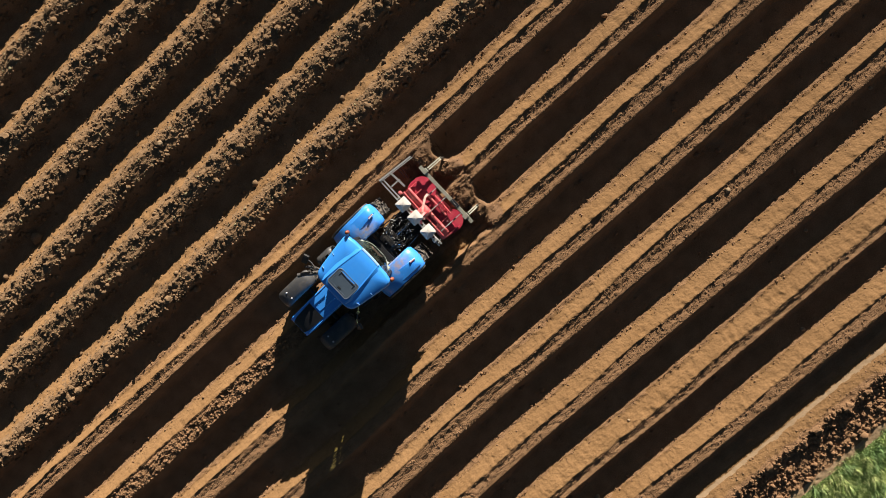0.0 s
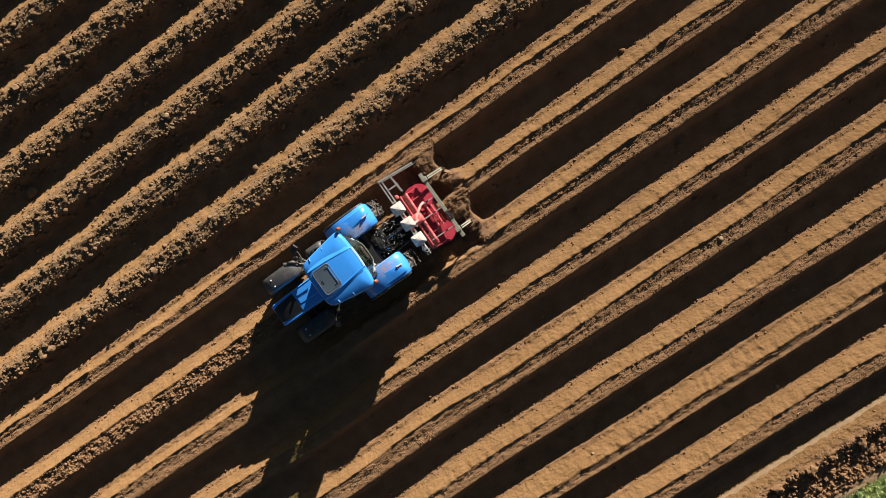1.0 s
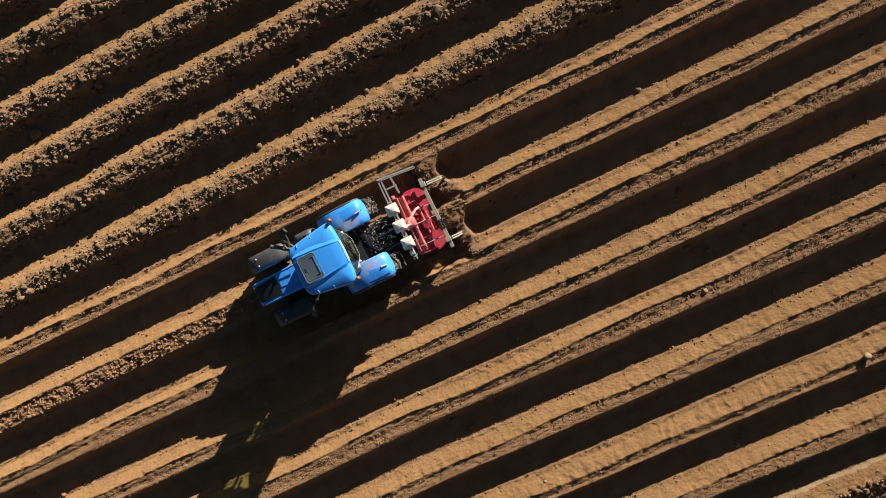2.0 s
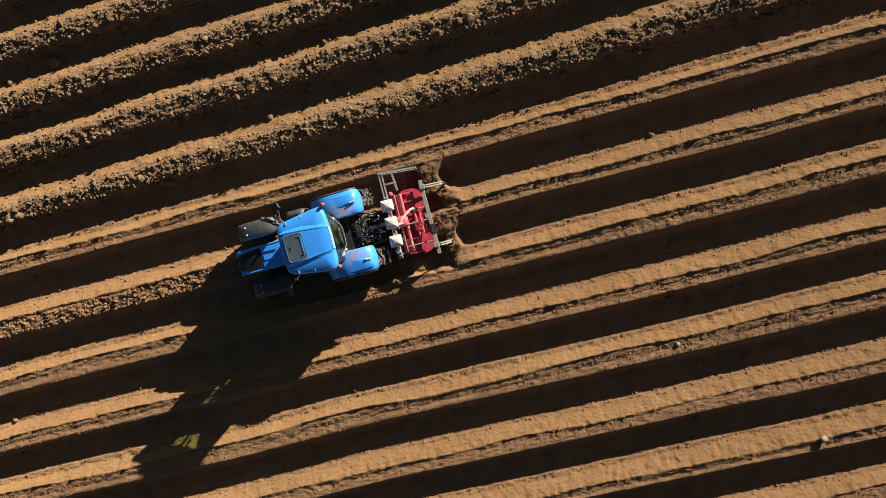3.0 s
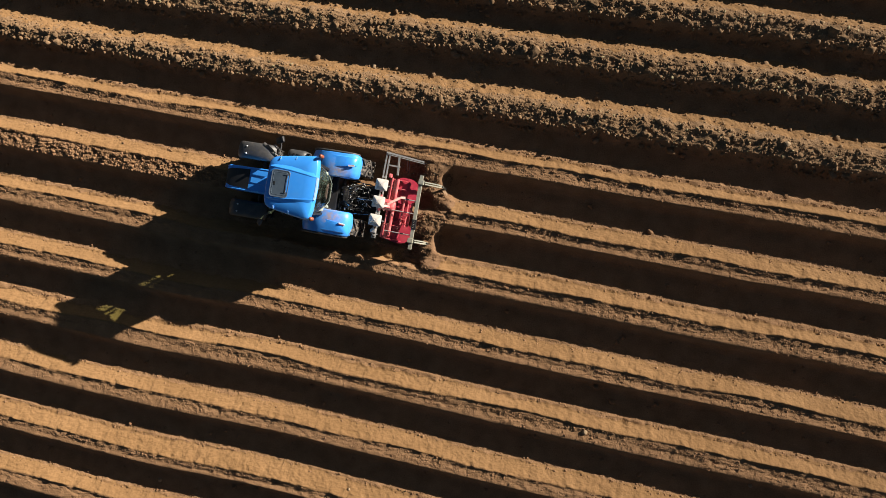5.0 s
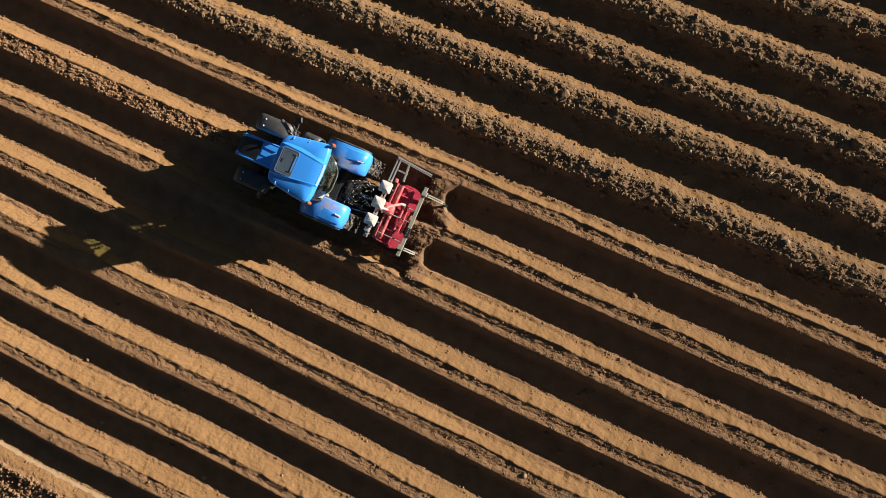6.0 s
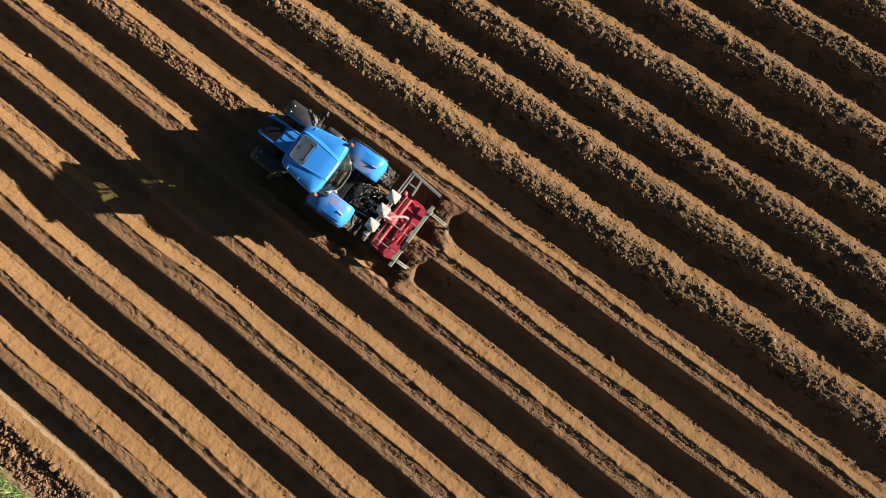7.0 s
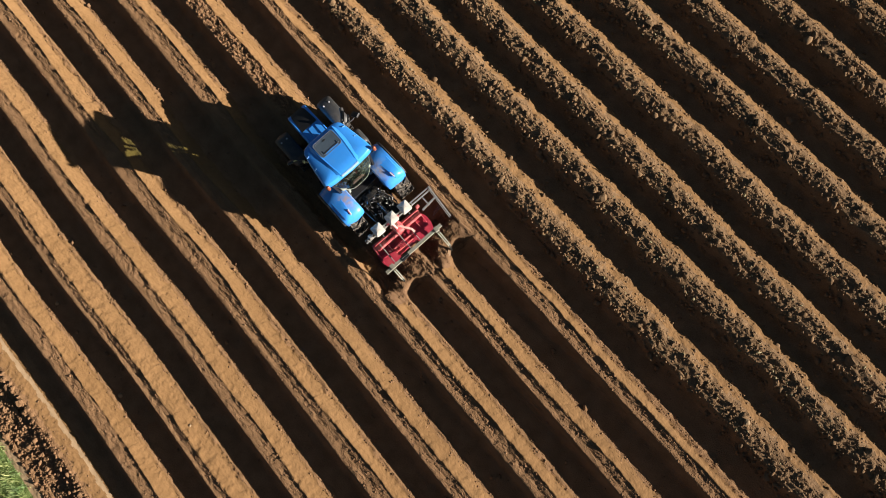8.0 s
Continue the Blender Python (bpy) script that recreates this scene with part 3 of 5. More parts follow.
mud = random.Random(11)
for s in (1, -1):
    rear_wheel = wheel("rear_wheel", 0.33, s * 0.82, 0.80, 0.46, 0.48, 22, s)
    for i in range(26):
        a, r = radians(mud.uniform(-25, 75)), mud.uniform(0.02, 0.05)
        bm = bmesh.new()
        bmesh.ops.create_icosphere(bm, subdivisions=1, radius=r)
        for v in bm.verts:
            v.co *= mud.uniform(0.6, 1.3)
        bmesh.ops.translate(bm, verts=bm.verts, vec=(0.79 * math.cos(a), mud.uniform(-0.22, 0.22), 0.79 * math.sin(a)))
        part("mud_clump", bm, MUD, rear_wheel)
    wheel("front_wheel", -2.17, s * 0.80, 0.53, 0.36, 0.32, 18, s)


def arc_shell(s, x, y, w, line, thick, name, mat, label, crown=0.03):
    """A mudguard that follows a line of (x, z) over a wheel."""
    rings = []
    pts = [Vector((a, 0, b)) for a, b in line]
    for i, p in enumerate(pts):
        d = (pts[min(i + 1, len(pts) - 1)] - pts[max(i - 1, 0)]).normalized()
        nrm = Vector((-d.z, 0, d.x))
        if nrm.z < 0 and abs(d.x) > 0.3:
            nrm = -nrm
        taper = 0.96 if i in (0, len(pts) - 1) else 1.0
        prof = [(-w / 2, -0.06), (-w / 2 + 0.03, -0.012), (-w / 4, crown * 0.6), (0, crown), (w / 4, crown * 0.6), (w / 2 - 0.03, -0.012), (w / 2, -0.06)]
        top = [p + Vector((0, a * taper, 0)) + nrm * b for a, b in prof]
        low = [q - nrm * thick for q in reversed(top)]
        rings.append([Vector((x, y, 0)) + q for q in top + low])
    return part(name, loft(rings), mat, tractor, label, smooth=45)


for s in (1, -1):
    fender = arc_shell(s, 0.31, s * 0.775, 0.66, [(-0.84, 0.92), (-0.78, 1.2), (-0.64, 1.46), (-0.44, 1.60), (-0.15, 1.665), (0.2, 1.672), (0.42, 1.655), (0.545, 1.60), (0.60, 1.48), (0.61, 1.30)], 0.03, "rear_mudguard", FADED, "blue mudguard with a faded dusty top")
    # grey rubber lip on the outer edge
    part("mudguard_lip", tube([(0.31 + a, s * 1.115, b + 0.065) for a, b in ((-0.8, 0.9), (-0.76, 1.13), (-0.62, 1.38), (-0.42, 1.5), (-0.15, 1.55), (0.2, 1.555), (0.38, 1.52), (0.49, 1.44), (0.54, 1.30))], 0.03, 6), GREYP, fender, "grey rubber edge strip", smooth=60)
    # raised outer shoulder that grows towards the rear, with a lamp at its inner step
    rings = []
    for x, z, h, yi in ((0.22, 1.685, 0.0, 0.71), (0.40, 1.692, 0.016, 0.725), (0.57, 1.690, 0.036, 0.745), (0.73, 1.675, 0.052, 0.77), (0.82, 1.642, 0.056, 0.785), (0.875, 1.588, 0.045, 0.79), (0.905, 1.53, 0.02, 0.79)):
        rings.append([Vector((x, s * y, z + dz)) for y, dz in ((yi, -0.04), (yi + 0.004, h * 0.92), (yi + 0.02, h), (yi + 0.12, h * 0.95), (1.0, h * 0.5 - 0.01), (1.06, -0.07), (1.05, -0.10))])
    part("shoulder", loft(rings), BLUE, fender, smooth=35)
    tilt = Matrix.Rotation(radians(14), 3, "Y") @ Matrix.Rotation(s * 0.12, 3, "Z")
    lamp = part("tail_light", boxed((0.76, s * 0.775, 1.715), (0.17, 0.036, 0.045), 0.01, tilt), LAMPWHITE, fender, "narrow pale rear lamp strip")
    part("lamp_edge", boxed((0.762, s * 0.798, 1.733), (0.15, 0.014, 0.014), 0.004, tilt), REDLENS, lamp, "thin red lens edge")
    part("inner_panel", boxed((0.1, s * 0.47, 1.22), (1.0, 0.025, 0.8), 0.01), BLUE, fender)
    guard = arc_shell(s, -2.17, s * 0.815, 0.47, [(-0.62, 0.70), (-0.60, 0.90), (-0.51, 1.06), (-0.36, 1.11), (0.0, 1.13), (0.3, 1.12), (0.44, 1.07), (0.52, 0.96)], 0.02, "front_mudguard", GREYP, "dark grey plastic front mudguard", 0.02)
    for yy in (-0.10, 0.10):
        part("bolt", turned([(0, 0.001), (0.0, 0.026), (0.014, 0.022), (0.02, 0.001)], 10, "z", centre=(-2.45, s * 0.815 + yy, 1.138)), LENS, guard, "bright bolt head")
    part("stay", tube([(-2.12, s * 0.55, 0.6), (-2.12, s * 0.58, 1.0), (-2.12, s * 0.8, 1.09)], 0.025, 6), IRON, guard)


# ---- the cab ----
def cab():
    body = part("cab_body", loft([[Vector((x * 0.70 - 0.33, y * 1.0, z)) for x, y in rounded(1.0, w, 0.12, 3)] for z, w in ((0.75, 0.5), (0.95, 0.64), (1.25, 0.66), (1.28, 0.62))]), BLACK, tractor, "black cab floor and lower body", smooth=40)
    # roof: a crowned slab with rounded corners that widens to the rear, its rear edge stepped at the sides
    half = [(-1.165, 0.0), (-1.158, 0.42), (-1.135, 0.54), (-1.09, 0.615), (-1.01, 0.665), (-0.86, 0.70), (-0.45, 0.765), (-0.12, 0.81), (0.05, 0.825), (0.12, 0.80), (0.16, 0.73), (0.19, 0.56), (0.215, 0.0)]
    out = [(x, -y) for x, y in half] + [(x, y) for x, y in half[-2:0:-1]]
    cx = -0.42
    rings = []
    for f, z in ((0.90, 2.40), (0.985, 2.42), (1.0, 2.47), (0.99, 2.55), (0.965, 2.60), (0.93, 2.618), (0.6, 2.638), (0.2, 2.645)):
        rings.append([Vector((cx + (x - cx) * f, y * f, z + 0.03 * (x + 0.4) * (z > 2.5))) for x, y in out])
    roof = part("cab_roof", loft(rings), BLUE, tractor, "glossy blue cab roof with raised ribs", smooth=40)
    # raised middle panel, opening towards the rear
    for s in (1, -1):
        part("roof_rib", loft([[Vector((x, s * (y + a), z + b)) for a, b in ((-0.04, -0.03), (-0.02, 0.004), (0.0, 0.006), (c, -0.045), (c, -0.07))] for x, y, z, c in ((-1.08, 0.40, 2.618, 0.04), (-0.95, 0.40, 2.654, 0.06), (-0.5, 0.375, 2.672, 0.10), (-0.1, 0.33, 2.676, 0.13), (0.10, 0.30, 2.670, 0.13), (0.19, 0.29, 2.640, 0.08))]), BLUE, roof, smooth=25)
        for x, y in ((-0.84, 0.635), (-0.42, 0.70), (0.0, 0.75)):
            part("roof_clip", boxed((x, s * y, 2.612), (0.024, 0.085, 0.022), 0.006, Matrix.Rotation(s * -0.25, 3, "X") @ Matrix.Rotation(s * -0.15, 3, "Z")), PALEBLUE, roof)
        part("rear_hook", boxed((0.11, s * 0.62, 2.585), (0.06, 0.03, 0.04), 0.006), PALEBLUE, roof)
    part("panel", loft([[Vector((x, w * q, z + 0.006 * (1 - q * q))) for q in (-1, -0.5, 0, 0.5, 1)] + [Vector((x, w * q, z - 0.04)) for q in (1, -1)] for x, w, z in ((-1.085, 0.38, 2.612), (-0.95, 0.385, 2.652), (-0.5, 0.36, 2.670), (-0.1, 0.315, 2.674), (0.10, 0.29, 2.670), (0.20, 0.28, 2.638))]), BLUE, roof, smooth=30)
    part("rear_edge", loft([[Vector((0.195 + 0.012 * (1 - (y / 0.3) ** 2) + a, y, 2.635 + b)) for a, b in ((-0.012, 0.006), (-0.004, 0.016), (0.028, 0.002), (0.034, -0.06))] for y in (-0.29, -0.15, 0, 0.15, 0.29)]), GLINTBLUE, roof, "rear roof lip tinted pale like a highlight", smooth=50)
    # hatch
    hx, hy = -0.745, -0.015
    fr = [[Vector((hx + x, hy + y, z)) for x, y in rounded(a, b, r, 5)] for a, b, r, z in ((0.25, 0.352, 0.085, 2.643), (0.25, 0.352, 0.085, 2.672), (0.243, 0.345, 0.08, 2.678), (0.226, 0.328, 0.07, 2.676), (0.224, 0.326, 0.07, 2.658))]
    hatch = part("roof_hatch", loft(fr, caps=False), HATCHFRAME, tractor, "smoked glass roof hatch in a grey frame", smooth=40)
    part("hatch_glass", loft([[Vector((hx + x, hy + y, z)) for x, y in rounded(0.226, 0.328, 0.07, 5)] for z in (2.664, 2.672)]), HATCH, hatch, "smoked glass")
    inner = [(hx + x, hy + y, 2.672) for x, y in rounded(0.185, 0.285, 0.05, 4)]
    part("glass_line", tube(inner + inner[:1], 0.005, 5), HATCHFRAME, hatch)
    for yy in (-0.23, 0.23):
        part("hatch_hinge", boxed((hx + 0.13, hy + yy, 2.675), (0.11, 0.02, 0.012), 0.004), CHROME, hatch, "bright hinge")
    part("hatch_bar", tube([(hx + 0.165, hy - 0.22, 2.675), (hx + 0.165, hy + 0.22, 2.675)], 0.007, 6), BLACK, hatch)
    part("hatch_catch", boxed((hx - 0.14, hy, 2.675), (0.05, 0.09, 0.012), 0.004), FRAME, hatch)
    for yy in (-0.06, 0.09):
        part("catch_screw", turned([(0, 0.001), (0, 0.012), (0.01, 0.01), (0.012, 0.001)], 8, "z", centre=(hx + 0.33, hy + yy * 4, 2.660)), FRAME, hatch)
    # pillars
    for s in (1, -1):
        for a, b in (((-1.02, 0.40, 1.25), (-0.98, 0.56, 2.45)), ((-0.35, 0.68, 1.25), (-0.35, 0.70, 2.45)), ((0.18, 0.56, 1.3), (0.08, 0.66, 2.45))):
            part("pillar", tube([(a[0], s * a[1], a[2]), (b[0], s * b[1], b[2])], 0.03, square=True), BLACK, body)
        part("side_window", loft([[Vector((x, s * y, z)) for x, y, z in ((-0.99, 0.43 + d, 1.3), (-0.35, 0.70 + d, 1.3), (0.17, 0.60 + d, 1.32), (0.09, 0.66 + d, 2.42), (-0.35, 0.71 + d, 2.42), (-0.97, 0.56 + d, 2.42))] for d in (0.0, 0.006)]), GLASS, body, "greenish tinted side window")
        part("door_rail", tube([(-0.35, s * 0.73, 1.3), (-0.35, s * 0.74, 2.4)], 0.015, 6), BLACK, body)
    # Unseen panel added to keep sun from passing through the lower right window.
    part("cab_light_stop", boxed((-0.66, -0.60, 1.52), (0.62, 0.03, 0.5), 0.01, Matrix.Rotation(-0.40, 3, "Z")), BLACK, body)
    part("windscreen", loft([[Vector((x + d, y, z)) for x, y, z in ((-1.03, -0.42, 1.3), (-1.03, 0.42, 1.3), (-1.0, 0.55, 2.42), (-1.0, -0.55, 2.42))] for d in (0, 0.006)]), GLASS, body, "greenish tinted windscreen")
    # rear window: hung from the roof edge, its lower edge bowed down and out to the middle
    ws = [-1 + 0.125 * i for i in range(17)]
    low = [Vector((0.11 + 0.165 * min(1, (1 - abs(q)) / 0.62) ** 0.8 * (0.80 + 0.20 * (1 - q * q)), 0.62 * q, 2.32 - 0.75 * (1 - q ** 4) ** 0.75)) for q in ws]
    top = [Vector((0.10 + 0.08 * (1 - q * q), 0.60 * q, 2.43)) for q in ws]
    rw = [[a.lerp(b, f) + Vector((0.05 * math.sin(math.pi * f), 0, 0)) for a, b in zip(top, low)] for f in (0, 0.2, 0.4, 0.6, 0.8, 1)]
    rear = part("rear_window", loft([r + [p + Vector((0.006, 0, 0)) for p in reversed(r)] for r in rw]), GLASS, tractor, "curved greenish rear window", smooth=60)
    part("window_seal", tube(low, 0.018, 8), GREYP, rear, smooth=60)
    part("seal_edge", tube([p + Vector((0.016, 0, 0.012)) for p in low[1:-1]], 0.006, 6), TRIM, rear, smooth=60)
    part("rear_wall", loft([[p + Vector((d, 0, -0.01)) for p in low] + [Vector((0.10 + d, p.y * 0.9, 1.2)) for p in reversed(low)] for d in (-0.03, 0.0)]), HOSE, body)
    part("wiper", tube([(0.36, 0.0, 1.62), (0.33, 0.14, 2.0)], 0.008, 5), BLACK, rear)
    # inside
    seat = part("seat", loft([[Vector((-0.05 + x, y, z)) for x, y in rounded(a, b, 0.07, 3)] for a, b, z in ((0.2, 0.22, 1.0), (0.24, 0.26, 1.2), (0.24, 0.26, 1.38), (0.2, 0.22, 1.42))]), CLOTH, tractor, "worn dark cloth driver's seat", smooth=40)
    part("seat_back", loft([[Vector((0.16 + (z - 1.4) * 0.15 + x, y, z)) for x, y in rounded(0.06, b, 0.04, 3)] for b, z in ((0.22, 1.38), (0.24, 1.6), (0.22, 1.88), (0.14, 1.98))]), CLOTH, seat, smooth=40)
    for s in (1, -1):
        part("armrest", boxed((0.0, s * 0.3, 1.58), (0.3, 0.07, 0.06), 0.02), BLACK, seat)
    part("console", boxed((-0.85, 0, 1.42), (0.22, 0.34, 0.5), 0.05), BLACK, tractor)
    part("side_console", boxed((0.0, -0.5, 1.42), (0.6, 0.18, 0.28), 0.04), GREYP, tractor)
    for s in (1, -1):
        part('rear_trim', boxed((0.12, s * 0.42, 1.40), (0.2, 0.16, 0.16), 0.05), TRIM, tractor, 'pale cab corner trim')
    part('corner_trim', boxed((0.16, -0.44, 1.86), (0.07, 0.20, 0.20), 0.03, Matrix.Rotation(-0.5, 3, 'Y')), TRIM, tractor, 'pale grey-green cab trim')
    part('corner_trim', boxed((0.15, 0.46, 1.9), (0.05, 0.10, 0.20), 0.02, Matrix.Rotation(-0.5, 3, 'Y')), TRIM, tractor, 'pale grey-green cab trim')
    part("steering_wheel", tube([(-0.62 + 0.19 * math.cos(a) * 0.85, 0.19 * math.sin(a), 1.78 - 0.19 * math.cos(a) * 0.5) for a in [k * math.tau / 18 for k in range(19)]], 0.015, 6), BLACK, tractor, smooth=60)
    part("steering_column", tube([(-0.85, 0, 1.5), (-0.62, 0, 1.78)], 0.03, 6), BLACK, tractor)


cab()
for s in (1, -1):
    b = part("beacon", turned([(2.50, 0.045), (2.53, 0.055), (2.66, 0.05), (2.69, 0.03), (2.695, 0.001)], 14, "z", centre=(0.21, 0.835 if s > 0 else -0.77, 0)), ORANGE, tractor, "amber warning lamp", smooth=50)
    part("beacon_stalk", tube([(0.06, s * 0.66, 2.36), (0.16, s * 0.75, 2.38), (0.21, 0.835 if s > 0 else -0.77, 2.51)], 0.014, 6), BLACK, b)
    # mirrors
    mx, my, mz = (-1.20, 1.145, 1.95) if s > 0 else (-1.40, -1.08, 1.95)
    m = part("mirror", loft([[Vector((mx, my, mz)) + Matrix.Rotation(s * 0.35, 3, "Z") @ Matrix.Rotation(1.15 if s > 0 else 0.6, 3, "Y") @ Vector((d, y, z)) for y, z in rounded(w, h, 0.025, 4)] for d, w, h in ((-0.05, 0.045, 0.08), (-0.03, 0.075, 0.125), (0.02, 0.085, 0.135), (0.03, 0.08, 0.13))]), BLACK if s > 0 else GREYP, tractor, "dark door mirror on a bent arm", smooth=40)
    part("mirror_face", loft([[Vector((mx, my, mz)) + Matrix.Rotation(s * 0.35, 3, "Z") @ Matrix.Rotation(1.15 if s > 0 else 0.6, 3, "Y") @ Vector((d, y, z)) for y, z in rounded(0.07, 0.12, 0.02, 4)] for d in (0.03, 0.034)]), CHROME, m)
    part("mirror_arm", tube(bend([(-0.99, s * 0.58, 1.8), (-1.18, s * 0.78, 1.84), (mx + 0.02, my - s * 0.14, 1.86), (mx, my, mz - 0.04)]), 0.02, 8), GREYP, m, smooth=60)
    part("arm_joint", turned([(1.78, 0.03), (1.80, 0.04), (1.89, 0.04), (1.91, 0.03)], 10, "z", centre=(-1.2, s * 0.8, 0)), GREYP, m)
    part("indicator", boxed((-1.08, s * 0.50, 2.0), (0.06, 0.07, 0.06), 0.015), ORANGE, tractor, "amber indicator lamp")
    # steps
    st = part("step", boxed((-0.75, s * 0.78, 0.55), (0.34, 0.22, 0.03), 0.01), IRON, tractor, "black access step")
    part("step_side", boxed((-0.75, s * 0.70, 0.8), (0.36, 0.03, 0.55), 0.01), BLACK, st)
    part("step_tread", boxed((-0.75, s * 0.76, 0.82), (0.32, 0.2, 0.025), 0.008), IRON, st)
part("exhaust_pipe", tube(bend([(-1.15, 0.52, 1.2), (-1.2, 0.62, 1.5), (-1.38, 0.76, 1.74), (-1.52, 0.88, 1.78), (-1.70, 0.99, 1.8)]), 0.058, 12), EXHAUST, tractor, "grey exhaust elbow", smooth=60)
part("exhaust_guard", tube(bend([(-1.15, 0.5, 1.1), (-1.22, 0.72, 1.5), (-1.28, 0.92, 1.82), (-1.34, 1.0, 1.95)]), 0.035, 10), EXHAUST, tractor, smooth=60)
part("fuel_tank", loft([[Vector((-0.95 + x, 0.84 + y, z)) for x, y in rounded(a, b, 0.1, 4)] for a, b, z in ((0.2, 0.1, 0.7), (0.28, 0.18, 0.78), (0.28, 0.18, 1.18), (0.22, 0.12, 1.27), (0.1, 0.05, 1.29))]), GREYP, tractor, "grey plastic fuel tank", smooth=50)
part("filler_cap", turned([(1.28, 0.05), (1.33, 0.05), (1.34, 0.001)], 12, "z", centre=(-1.0, 0.86, 0)), BLACK, tractor)
part("battery_box", boxed((-0.95, -0.66, 1.0), (0.42, 0.3, 0.4), 0.04), BLACK, tractor)
part("tool_box", boxed((-0.45, -0.74, 1.02), (0.32, 0.22, 0.3), 0.03), GREYP, tractor)

# rear linkage
lrng = random.Random(5)
for s in (1, -1):
    la = part("lower_link", tube([(0.45, s * 0.24, 0.55), (0.9, s * 0.33, 0.56), (1.45, s * 0.40, 0.55)], 0.035, square=True), IRON, tractor)
    part("lift_rod", tube([(0.95, s * 0.33, 0.58), (0.78, s * 0.27, 1.08)], 0.022, 8), CHROME, la)
    part("lift_arm", tube([(0.42, s * 0.2, 1.08), (0.8, s * 0.27, 1.1)], 0.04, square=True), IRON, tractor)
    part("stabiliser", tube([(0.55, s * 0.46, 0.55), (1.2, s * 0.40, 0.56)], 0.014, 6), CHROME, tractor)
    part("lift_cylinder", tube([(0.5, s * 0.15, 0.75), (0.76, s * 0.22, 1.06)], 0.035, 10), IRON, tractor)
part("top_link", tube([(0.55, -0.02, 1.0), (0.8, -0.02, 1.02)], 0.03, 8), IRON, tractor)
part("top_link_screw", tube([(0.8, -0.02, 1.02), (1.45, -0.02, 1.0)], 0.018, 8), CHROME, tractor, "bright threaded top link")
part("drive_shaft_guard", tube([(0.6, 0, 0.62), (1.6, 0, 0.6)], 0.06, 12), BLACK, tractor)
part("hitch_block", boxed((0.62, 0, 0.72), (0.16, 0.36, 0.34), 0.02), IRON, tractor)
part("valve_block", boxed((0.6, 0.0, 1.16), (0.14, 0.32, 0.14), 0.015), IRON, tractor)
part("drawbar", boxed((0.85, 0, 0.42), (0.6, 0.12, 0.06), 0.01), IRON, tractor)
for i in range(6):
    y = -0.33 + 0.13 * i + lrng.uniform(-0.02, 0.02)
    zt = 1.12 + lrng.uniform(-0.05, 0.1)
    part("hydraulic_hose", tube(bend([(0.62, y * 0.6, 1.16), (0.72 + lrng.uniform(0, 0.1), y, zt), (0.92 + lrng.uniform(-0.08, 0.15), y + lrng.uniform(-0.14, 0.14), 0.96 + lrng.uniform(-0.12, 0.1)), (1.12 + lrng.uniform(-0.1, 0.22), y + lrng.uniform(-0.2, 0.2), 0.78 + lrng.uniform(-0.1, 0.1))], 5), 0.011 + 0.004 * (i % 3), 6), HOSE, tractor, smooth=60)
    part("hose_coupling", tube([(0.66, y * 0.62, 1.17), (0.74, y * 0.8, 1.17)], 0.017, 8), CHROME, tractor)
# Black sheet added beneath the linkage to paint in the shade there.
part("dark_underlay", boxed((1.0, 0, 0.50), (0.8, 0.78, 0.02), 0.005), HOSE, tractor)
# Diffuse white flecks stand in for glints among dark bits of the linkage.
for i in range(150):
    c = Vector((lrng.uniform(0.5, 1.25), lrng.uniform(-0.36, 0.36), lrng.uniform(0.8, 1.24)))
    part("linkage_fleck", tube([c, c + Vector((lrng.uniform(-0.06, 0.06), lrng.uniform(-0.06, 0.06), lrng.uniform(0.0, 0.05)))], lrng.uniform(0.004, 0.012), 6, square=i % 3 == 0), (STEEL, HOSE, LENS, HOSE)[i % 4], tractor)

# ---- the two-row rotary cultivator behind it ----
tiller = empty_thing("rotary_tiller", 0.0, -0.07, 0.0, 0.0, "red two-row rotary tiller with grey steel frame behind a tractor", "tiller")


